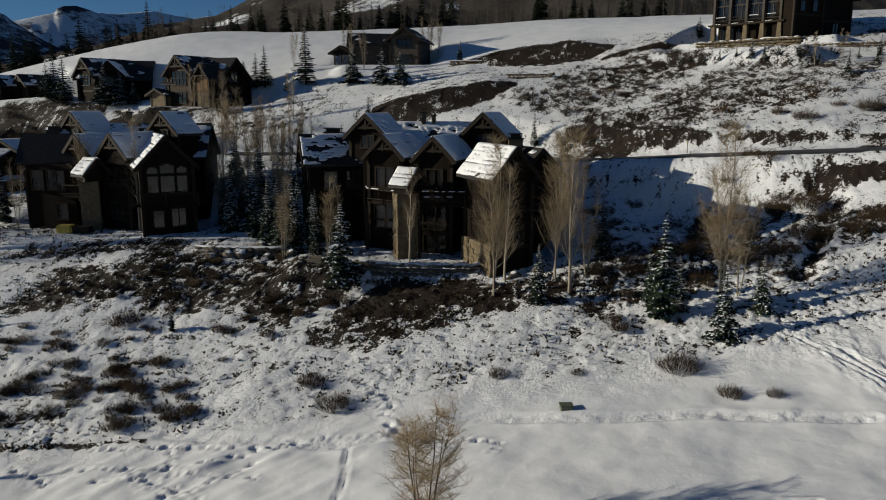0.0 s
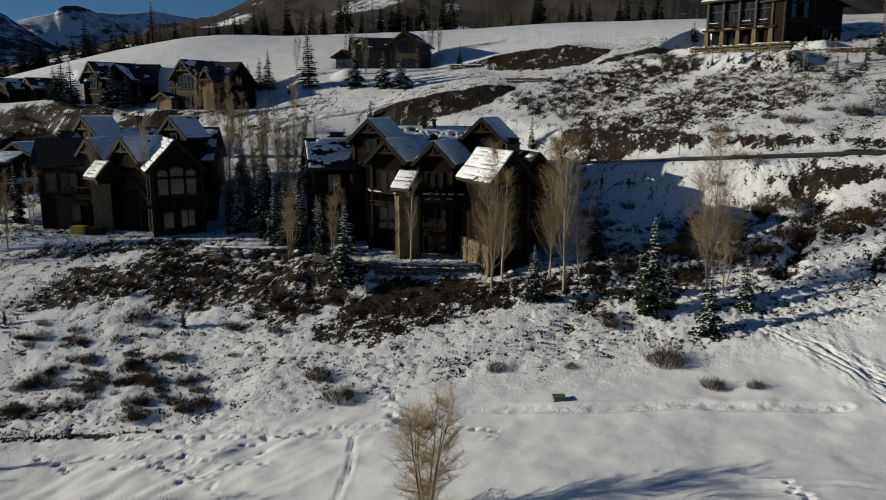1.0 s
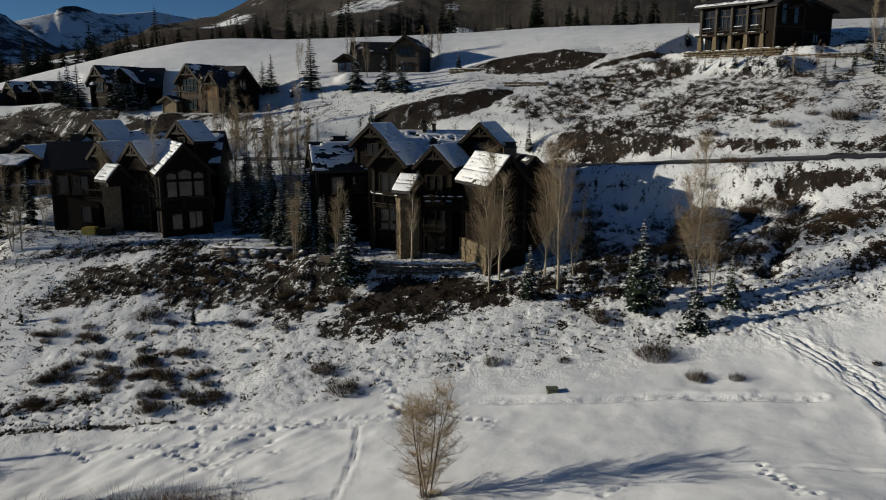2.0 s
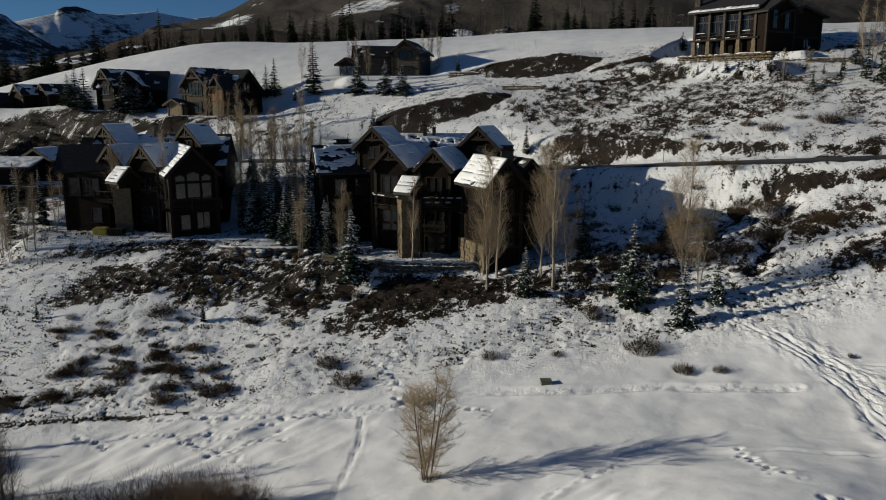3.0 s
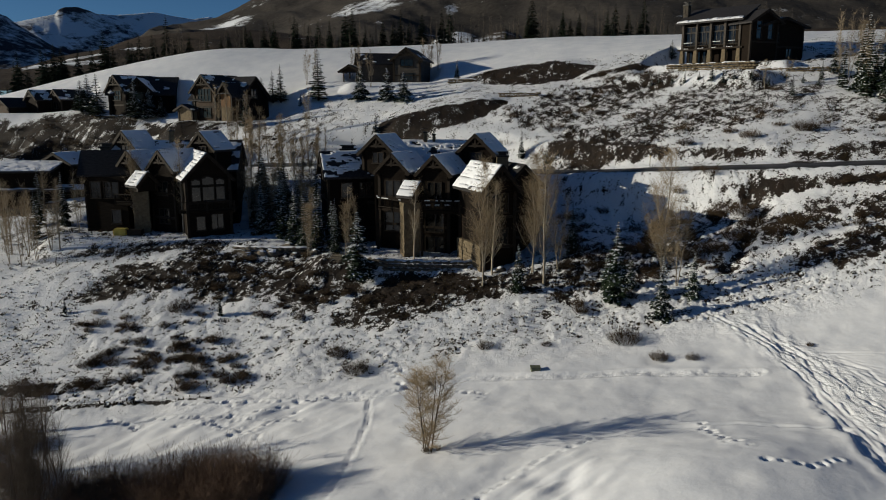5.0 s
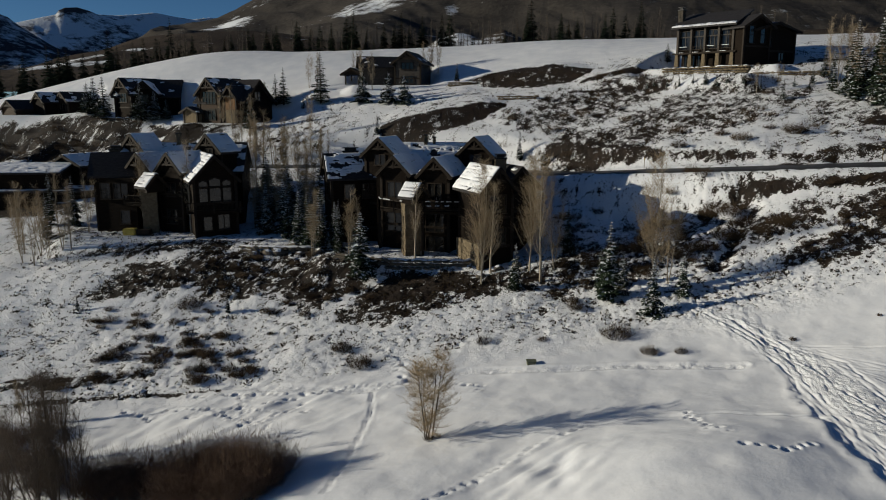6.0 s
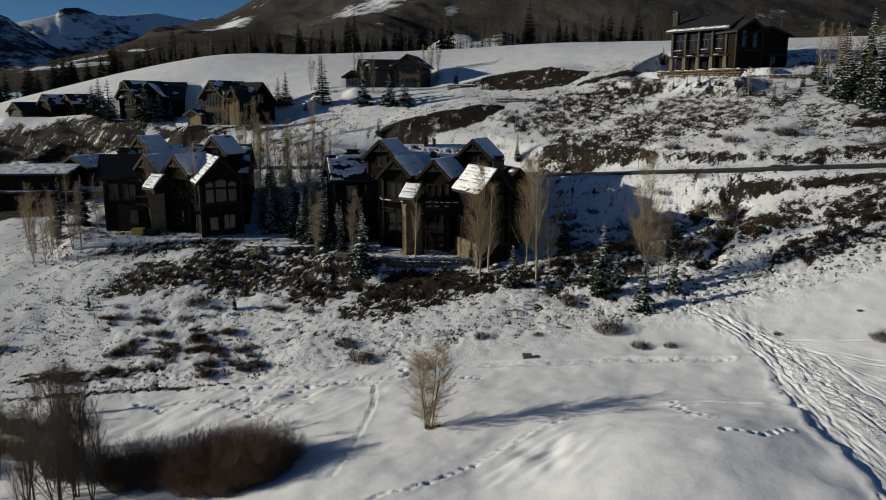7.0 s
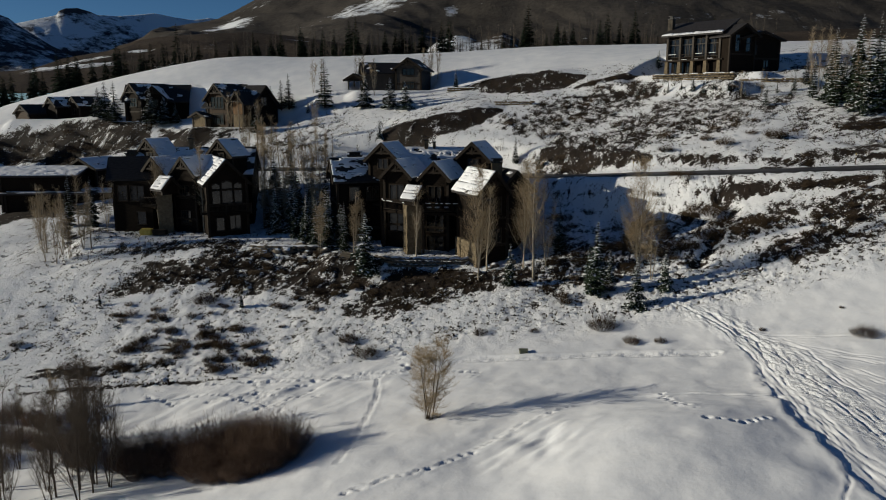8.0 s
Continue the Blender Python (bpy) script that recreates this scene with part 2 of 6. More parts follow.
# ---- ground: one sheet, finest on the meadow ----
# bare earth and brush: x, y, half width, half depth, share
ZONES = [(-30, 67.5, 12, 4.6, 0.85), (-20, 64.8, 10, 4.8, 0.78), (-12, 62.5, 7, 4.8, 0.95), (-3, 59.6, 9.0, 3.4, 1.15), (-4, 56.2, 9.5, 3.6, 0.8), (6.5, 57.8, 8, 3.4, 0.95), (-17, 70.8, 4.5, 1.8, 0.85), (-34, 73.6, 13, 2.0, 0.75),
         (-26, 52, 8, 4.6, 0.36), (24, 106, 16, 10, 0.68), (38, 93, 17, 10, 0.64),
         (22, 92, 12, 4.5, 0.72), (-88, 141.5, 24, 5.2, 1.0), (-76, 135, 20, 7.0, 0.95), (-60, 124, 13, 6, 0.95), (-50, 121.5, 14, 2.8, 1.1), (-56, 133.5, 6, 2.0, 1.1), (-60, 92, 10, 3.0, 0.75), (-50, 80, 5, 4, 0.6),
         (28, 59, 5, 7, 0.58), (17, 58, 10, 6.5, 0.68), (21, 65.5, 8, 6, 0.42), (35, 57.5, 8, 3.2, 0.68), (43, 55, 8, 3.4, 0.75), (51, 53, 8, 3.0, 0.8), (38, 51.5, 8, 3.0, 0.72), (46, 49, 6, 2, 0.55), (47, 64, 14, 3, 0.4), (54, 79, 13, 5, 0.45), (48, 71.6, 10, 1.5, 0.8), (21, 88.5, 7, 3.4, 0.85),
         (52, 106, 12, 2.5, 0.8), (35, 112, 9, 4, 0.6), (56, 84, 10, 6, 0.5), (60, 79.5, 7, 1.6, 1.0), (-30, 112, 14, 5, 0.45)]
# cut banks without snow: share, then x, y, half width
BANKS = [(1.1, (-67.4, 92.0, 3.2), (-64.3, 93.7, 3.0), (-60.0, 93.3, 2.4), (-56.5, 93.3, 1.2)),
         (1.02, (-9.5, 108.5, 1.2), (-4.0, 107.0, 2.6), (1.0, 107.5, 3.0), (5.0, 109.0, 2.4), (10.0, 110.5, 1.0)),
         (1.06, (4.5, 129.0, 0.8), (9.0, 127.6, 2.6), (14.0, 125.8, 4.2), (20.0, 123.4, 4.6), (26, 122.5, 1.4)),
         (0.95, (25.0, 117.8, 0.8), (31.0, 118.0, 1.3), (37.0, 119.0, 0.8)),
         (0.9, (22.0, 113.5, 0.6), (29.5, 110.0, 1.3), (35.0, 105.0, 1.0)),
         (0.9, (16.0, 93.8, 1.0), (20.0, 90.6, 2.2), (25.0, 86.6, 2.0), (28.5, 82.0, 1.2)),
         (0.75, (-41.0, 49.9, 1.0), (-32.5, 49.4, 0.9), (-27.0, 49.2, 0.5)),
         (0.7, (-41.0, 46.6, 0.3), (-30.0, 46.2, 0.4), (-19.5, 45.2, 0.2))]
# trodden lines across the snow: half width, depth, then x, y
TRACKS = [(0.16, 0.09, (-5.7, 40.8), (-5.4, 36.9), (-5.8, 32.7), (-6.2, 29.0), (-6.9, 24)),
          (0.3, 0.05, (1.5, 28.3), (7, 28.9), (13, 29.2), (18, 28.2), (23, 25.5)),
          (0.55, 0.10, (-60, 50.5), (-41.5, 47.8), (-30.6, 47.4), (-19.7, 46.0), (-6, 41.2), (2.4, 42.1), (7.9, 40.4), (14.6, 39.2), (22.6, 36.6))]
# the hollow way down the meadow, and the ruts of sledges and skis beside it: how many, how far they spread, and the line
GROOVE = ((22.1, 48.2), (23.9, 43.8), (25.0, 39.7), (24.7, 33.7), (22.9, 26.5), (21.9, 21.5), (21.8, 18.6), (21.8, 14.9), (22.1, 12.2), (23, 4))
RUTS = [(7, 0.7, ((22.4, 48.2), (24.2, 43.8), (25.5, 39.7), (25.4, 33.7), (24.0, 26.5), (23.0, 21.0), (22.9, 17), (23.4, 12), (25, 4))),
        (8, 0.8, ((23.6, 46), (25.5, 41.3), (26.4, 37.3), (26.7, 31.7), (25.9, 26.1), (25.5, 21.1), (25.8, 18.3), (27, 12))),
        (5, 0.5, ((24.5, 44), (26.2, 40.4), (27.2, 36.9), (28.7, 34.3), (28.7, 30.0), (28.1, 25.1), (28.0, 22.0), (29, 14))),
        (4, 0.5, ((25.6, 40.0), (28.1, 37.0), (29.8, 33.8), (32.6, 29.9), (40, 24))),
        (3, 0.4, ((28.9, 33.7), (29.9, 29.8), (30.2, 26.6), (31.5, 22.4), (35, 16))),
        (2, 0.25, ((21.9, 15.1), (21.1, 13.7), (20.2, 12.2), (17, 7))), (3, 0.6, ((24.9, 40), (31, 36), (40, 31.5), (55, 25)))]
PRINTS = [((-6, 19.6), (-0.3, 21.5), (2.4, 23.5), (5.8, 26.3), (8.1, 27.7), (9.8, 28.7)), ((16.0, 29.1), (15.9, 24.3), (16.9, 22.8)), ((16.1, 20.8), (18.2, 20.0), (20.5, 20.7)),
          ((-18, 40), (-15, 38), (-11, 41)), ((-24, 43), (-16, 41), (-8, 42.5), (0, 41)), ((-23, 45), (-15, 43.2), (-9, 41.6)), ((-21, 41), (-15, 40.2), (-10, 38.6)), ((-28, 44), (-24, 41.5)), ((-18, 44.5), (-16, 40.5)), ((0.5, 40.4), (3, 38.8), (2.4, 37)), ((-10, 30), (-14, 38), (-20, 42)), ((-2.5, 52), (-4.6, 48.5), (-3.4, 45), (-2.2, 41.5)), ((-2.9, 52), (-5.1, 48.5), (-3.9, 45), (-2.7, 41.5))]


def hummock(x, y):
    """Small uneven mounds, from 0 to 1, broader up the hill."""
    up = smooth(84, 108, y)
    return fnoise(x * 2.6, y * 2.3, 2, 21) * (1 - up) + fnoise(x * 1.5, y * 1.2, 2, 23) * up


def bare_share(x, y):
    b = np.zeros(len(x))
    wob = fnoise(x * 0.28, y * 0.28, 4, 5) - 0.5
    for cx, cy, rx, ry, k in ZONES:
        d = np.hypot((x - cx) / rx, (y - cy) / ry) + wob * 0.9
        b = np.maximum(b, k * (1 - smooth(0.55, 1.25, d)))
    b = np.maximum(b, 0.31 * smooth(43, 48, y) * (1 - smooth(120, 135, y)) * (1 + 0.1 * smooth(12, 20, x)) * (fnoise(x * 0.09, y * 0.09, 3, 6) + 0.4))
    for k, *pts in BANKS:
        d, half = polyline(x, y, pts)
        b = np.maximum(b, k * (1 - smooth(0.7, 1.35, d / np.maximum(half, 0.1) + wob * 1.1)))
    g, _ = polyline(x, y, GULLY)
    b = np.maximum(b, 0.85 * (1 - smooth(0.4, 1.4, g + wob * 1.4)))
    # the cut bank above the road and the verge below it
    d, rz = polyline(x, y, ROAD)
    side = land(x, y) - rz
    east = smooth(26, 34, x)
    b = np.maximum(b, east * 1.05 * np.exp(-((d - 6.2 - wob * 2) / 1.2) ** 2) * (side > 0) * (0.75 + wob * 2.0))
    b = np.maximum(b, east * 1.3 * np.exp(-((d - 6.0 - wob) / 1.0) ** 2) * (side < 0) * (0.85 + wob * 1.4))
    return np.maximum(b, 0) * smooth(3.2, 4.0, d)


def ground_height(x, y, bare):
    """The land with lumps, drifts, tracks and footprints."""
    z = land(x, y)
    near = (np.abs(x) < 90) & (y > -10) & (y < 200)
    d, _ = polyline(x, y, ROAD)
    calm = smooth(3.0, 4.6, d)
    lumps = (fnoise(x * 0.16, y * 0.16, 3, 11) - 0.5) * 0.7 + (fnoise(x * 0.9, y * 0.9, 3, 3) - 0.5) * 0.16
    rough = (smooth(40, 48, y) * 0.7 + 0.3) * (1 - 0.65 * smooth(75, 120, y))
    z = z + near * calm * lumps * rough
    z = z + 2.8 * (fnoise(x * 0.36, y * 0.36, 3, 15) - 0.5) * np.exp(-(((x + 82) / 20) ** 2 + ((y - 135) / 7) ** 2))
    # hummocks where grass stands under the snow
    z = z + near * calm * smooth(43, 47, y) * (1 - 0.4 * smooth(90, 115, y)) * (0.1 + 0.26 * np.minimum(bare, 1.0)) * (hummock(x, y) - 0.5)
    # wind-packed ridges and hollows of the meadow
    u, w = (x * 0.8 + y * 0.6), (-x * 0.6 + y * 0.8)
    drift = fnoise(u * 0.22, w * 0.75, 2, 51) - 0.5
    z = z + near * drift * 0.55 * np.exp(-(((x + 17) / 13) ** 2 + ((y - 40) / 4.5) ** 2))
    z = z + near * (fnoise(u * 0.42, w * 0.95, 2, 61) - 0.5) * 0.9 * np.exp(-(((x - 6.0) / 3.2) ** 2 + ((y - 23) / 3.6) ** 2))
    z = z + near * (fnoise(x * 0.42, y * 0.42, 2, 71) - 0.5) * 0.2 * (1 - smooth(40, 46, y))
    # bank of the plough beside the road
    z = z + near * 0.22 * np.exp(-((d - 4.1) / 0.6) ** 2) * (0.4 + fnoise(x * 0.9, y * 0.9, 2, 8))
    for half, deep, *pts in TRACKS:
        q, _ = polyline(x, y, pts)
        z = z - deep * np.exp(-(q / half) ** 4) * (0.4 + 1.2 * vnoise(x * 2.6, y * 2.6, 31)) + 0.5 * deep * np.exp(-((q - half * 1.35) / 0.22) ** 2) * vnoise(x * 1.8, y * 1.8, 4)
    rng = random.Random(5)
    east = np.nonzero((x > 12) & (x < 66) & (y < 54) & near)[0]
    x0, y0, z0, x, y = x, y, z, x[east], y[east]
    z = z0[east]
    # the hollow way: its western lip is steep, the rest is trodden
    wx = x + 0.9 * (fnoise(x * 0.7, y * 0.7, 4, 93) - 0.5)
    west = np.interp(-y, *zip(*((-b, a) for a, b in GROOVE)))
    side = wx - west
    deep = (0.03 + 0.085 * (1 - smooth(22, 36, y))) * (0.5 + fnoise(x * 0.8, y * 0.8, 3, 97))
    z = z - deep * smooth(-0.12, 0.14, side) * (1 - smooth(0.5, 2.4, side)) + 0.05 * np.exp(-((side + 0.4) / 0.35) ** 2) * (1 - smooth(30, 42, y))
    q, _ = polyline(x, y, RUTS[1][2])
    z = z + 0.2 * (fnoise(x * 2.6, y * 1.1, 4, 91) - 0.5) * np.exp(-(q / 1.9) ** 4)
    for count, spread, pts in RUTS:
        for k in range(count * 2):
            o = rng.uniform(-spread, spread)
            line = [(px + o + rng.uniform(-0.3, 0.3), py + rng.uniform(-0.5, 0.5)) for px, py in pts]
            seed = rng.randrange(900)
            q, _ = polyline(x + 0.9 * (fnoise(x * 0.3, y * 0.3, 3, seed) - 0.5), y, line)
            z = z - rng.uniform(0.015, 0.055) * np.maximum(0.0, 3.2 * fnoise(x * 0.6, y * 0.6, 3, seed + 3) - 1.15) * np.exp(-(q / rng.uniform(0.05, 0.1)) ** 2) + 0.006 * np.exp(-((q - 0.2) / 0.08) ** 2)
    z0[east] = z
    x, y, z = x0, y0, z0
    for pts in PRINTS:
        for a, b in zip(pts, pts[1:]):
            length = math.hypot(b[0] - a[0], b[1] - a[1])
            n = int(length / 0.6)
            for i in range(n):
                t = (i + 0.3 * rng.random()) / n
                fx = a[0] + t * (b[0] - a[0]) + rng.uniform(-0.22, 0.22)
                fy = a[1] + t * (b[1] - a[1]) + rng.uniform(-0.2, 0.2)
                r = rng.uniform(0.13, 0.24)
                s = np.nonzero((np.abs(x - fx) < 1.2) & (np.abs(y - fy) < 1.2))[0]
                q = np.hypot(x[s] - fx, (y[s] - fy) * 0.9)
                z[s] += -rng.uniform(0.07, 0.2) * np.exp(-(q / r) ** 3) + 0.035 * np.exp(-((q - r * 1.6) / 0.15) ** 2)
    return z


def spaced(marks):
    """Grid lines: (from, to, step) stretches joined."""
    out = []
    for a, b, s in marks:
        out += list(np.arange(a, b - 1e-6, s))
    return out


def tail(start, sign, first, grow, limit):
    out, v, s = [], start, first
    while abs(v) < limit:
        out.append(v)
        s *= grow
        v += sign * s
    return out


def build_ground():
    gx = tail(-106, -1, 1.2, 1.14, 4900)[::-1] + spaced([(-105.4, -36, 0.55), (-36, 13, 0.22), (13, 19, 0.16), (19, 33, 0.08), (33, 42, 0.2), (42, 80, 0.55)]) + tail(80, 1, 1.2, 1.14, 4900)
    gy = tail(4, -1, 0.8, 1.16, 4900)[::-1] + spaced([(4.3, 52, 0.125), (52, 70, 0.21), (70, 100, 0.34), (100, 135, 0.5), (135, 175, 0.8)]) + tail(175, 1, 1.2, 1.14, 4900)
    gx, gy = np.array(gx), np.array(gy)
    X, Y = np.meshgrid(gx, gy)
    x, y = X.ravel(), Y.ravel()
    bare = bare_share(x, y)
    z = ground_height(x, y, bare)
    nx, ny = len(gx), len(gy)
    k = np.arange(nx * ny).reshape(ny, nx)
    quads = np.stack([k[:-1, :-1], k[:-1, 1:], k[1:, 1:], k[1:, :-1]], -1).reshape(-1, 4)
    me = bpy.data.meshes.new("ground")
    me.vertices.add(len(x))
    me.vertices.foreach_set("co", np.stack([x, y, z], -1).ravel())
    me.loops.add(quads.size)
    me.loops.foreach_set("vertex_index", quads.ravel())
    me.polygons.add(len(quads))
    me.polygons.foreach_set("loop_start", np.arange(0, quads.size, 4))
    me.polygons.foreach_set("use_smooth", np.ones(len(quads), bool))
    me.update()
    a = me.attributes.new("bare", "FLOAT", "POINT")
    a.data.foreach_set("value", bare)
    a = me.attributes.new("hummock", "FLOAT", "POINT")
    a.data.foreach_set("value", hummock(x, y))
    a = me.attributes.new("rough", "FLOAT", "POINT")
    trod = np.maximum(np.exp(-(polyline(x, y, RUTS[1][2])[0] / 1.6) ** 4), 0.6 * np.exp(-(polyline(x, y, TRACKS[2][2:])[0] / 0.7) ** 2))
    a.data.foreach_set("value", np.maximum(0.1 + 0.9 * smooth(41, 48, y + 3 * (fnoise(x * 0.2, y * 0.2, 2, 33) - 0.5)), trod))
    me.materials.append(GROUND)
    return tagged(new("ground", me), "snow-covered hillside with bare earth and dead grass", "ground", kind="structure")


build_ground()


def flat_mesh(name, verts, faces, mat, smooth_faces=False):
    me = bpy.data.meshes.new(name)
    me.from_pydata(verts, [], faces)
    me.materials.append(mat)
    if smooth_faces:
        me.polygons.foreach_set("use_smooth", np.ones(len(faces), bool))
    me.update()
    return me


def build_road():
    pts = [Vector(p) for p in ROAD]
    verts, faces = [], []
    n = 0
    for a, b in zip(pts, pts[1:]):
        for i in range(8):
            p = a.lerp(b, i / 8)
            d = (b - a).normalized()
            s = Vector((d.y, -d.x, 0))
            w = 3.0 + 0.25 * (noise.noise(p * 0.4))
            for q, h in ((-w - 0.3, -0.25), (-w, 0.22), (0, 0.16), (w, 0.06), (w + 0.3, -0.25)):
                v = p + s * q
                verts.append((v.x, v.y, p.z + h))
            if n:
                for j in range(4):
                    k = n * 5 + j
                    faces.append((k - 5, k - 4, k + 1, k))
            n += 1
    tagged(new("road", flat_mesh("road", verts, faces, ASPHALT, True)), "dark wet asphalt road ploughed clear of snow", "road", kind="structure")


build_road()


# ---- building blocks ----
def part(name, bm, material, parent, label=""):
    """One mesh object under a thing or under a part."""
    me = bpy.data.meshes.new(name)
    bm.to_mesh(me)
    bm.free()
    me.materials.append(material)
    ob = new(name, me)
    ob.parent = parent
    return tagged(ob, label)


def thing(name, x, y, z, label, category, group=""):
    ob = new(name)
    ob.location = (x, y, z)
    ob.empty_display_size = 0.3
    return tagged(ob, label, category, group)


def box(bm, x0, x1, y0, y1, z0, z1, m=None):
    vs = [bm.verts.new(v) for v in ((x0, y0, z0), (x1, y0, z0), (x1, y1, z0), (x0, y1, z0), (x0, y0, z1), (x1, y0, z1), (x1, y1, z1), (x0, y1, z1))]
    for f in ((0, 3, 2, 1), (4, 5, 6, 7), (0, 1, 5, 4), (1, 2, 6, 5), (2, 3, 7, 6), (3, 0, 4, 7)):
        bm.faces.new([vs[i] for i in f])
    if m is not None:
        bmesh.ops.transform(bm, matrix=m, verts=vs)
    return vs


def beam(bm, a, b, w, h, m=None):
    """A squared timber from a to b."""
    a, b = Vector(a), Vector(b)
    t = (b - a).to_track_quat("Y", "Z").to_matrix().to_4x4()
    mm = Matrix.Translation(a) @ t
    vs = box(bm, -w / 2, w / 2, 0, (b - a).length, -h / 2, h / 2, mm)
    if m is not None:
        bmesh.ops.transform(bm, matrix=m, verts=vs)


def prism(bm, pts, y0, y1, m):
    """The outline pts (x, z) drawn out from y0 to y1."""
    a = [bm.verts.new(m @ Vector((x, y0, z))) for x, z in pts]
    b = [bm.verts.new(m @ Vector((x, y1, z))) for x, z in pts]
    n = len(pts)
    bm.faces.new(a)
    bm.faces.new(b[::-1])
    for i in range(n):
        bm.faces.new((a[i], b[i], b[(i + 1) % n], a[(i + 1) % n]))


def snow_slab(parent, m, u, v, deep, cover, seed, mat=SNOW, cell=0.14, lines=0.05):
    """Snow lying on a slope that spans u along x and v along y of m: uneven, with a ragged edge and gaps."""
    nu, nv = max(3, 3 * int(u / (3 * cell))), max(3, int(v / (cell * 1.3)))
    bm = None
    grid = {}

    def along(i):
        # two broad rows and a narrow one to each course
        return (i // 3 + (0.0, 0.46, 0.86)[i % 3]) * 3 * u / nu

    def there(i, j):
        if not (0 <= i < nu and 0 <= j < nv):
            return False
        n = noise.fractal((i * u / nu * 0.8 + seed * 7.3, j * v / nv * 0.42, seed), 0.75, 2.0, 4) * 0.6 + 0.5 + 0.14 * noise.noise((i * 0.6, j * 0.3, seed))
        # the butts of the shingles show as broken dark lines
        if i % 3 == 2 and noise.noise((i * 0.8, j * 0.11, seed + 4.0)) + 0.7 * noise.noise((i * 0.37, j * 0.6, seed)) > lines:
            return False
        return n < cover

    def vert(i, j, top):
        key = (i, j, top)
        if key not in grid:
            edge = not (there(i - 1, j - 1) and there(i, j - 1) and there(i - 1, j) and there(i, j))
            h = deep * (0.75 + 0.6 * noise.noise((along(i) * 0.9, j * v / nv * 0.9, seed + 2.0))) if top else -0.01
            if edge and top:
                h *= 0.45
            jit = 0.28 * cell
            dx = dy = 0
            if edge:
                full = [(a, b) for a in (-0.5, 0.5) for b in (-0.5, 0.5) if there(int(i + a - 0.5), int(j + b - 0.5))]
                dx = 0.3 * jit * noise.noise((i * 1.7, j * 1.3, seed)) + 0.15 * cell * sum(a for a, b in full) / max(1, len(full))
                dy = jit * noise.noise((j * 1.7, i * 1.3, seed + 9)) + 0.7 * cell * sum(b for a, b in full) / max(1, len(full))
            grid[key] = bm.verts.new(m @ Vector((min(max(along(i) + dx, 0), u), min(max(j * v / nv + dy, 0), v), max(h, 0.015) if top else h)))
        return grid[key]

    left = {(i, j) for i in range(nu) for j in range(nv) if there(i, j)}
    while left:
        # one patch of snow after another
        stack, patch = [min(left)], []
        left.discard(stack[0])
        while stack:
            i, j = stack.pop()
            patch.append((i, j))
            for n in ((i + 1, j), (i - 1, j), (i, j + 1), (i, j - 1)):
                if n in left:
                    left.discard(n)
                    stack.append(n)
        if len(patch) < 8:
            continue
        bm = bmesh.new()
        grid.clear()
        for i, j in patch:
            f = bm.faces.new([vert(i, j, 1), vert(i + 1, j, 1), vert(i + 1, j + 1, 1), vert(i, j + 1, 1)])
            f.smooth = True
            for (a, b), (p, q) in ((((i, j), (i + 1, j)), (i, j - 1)), (((i + 1, j), (i + 1, j + 1)), (i + 1, j)), (((i + 1, j + 1), (i, j + 1)), (i, j + 1)), (((i, j + 1), (i, j)), (i - 1, j))):
                if not there(p, q):
                    bm.faces.new([vert(*b, 1), vert(*a, 1), vert(*a, 0), vert(*b, 0)])
        part("snow", bm, mat, parent, "thin patchy snow")


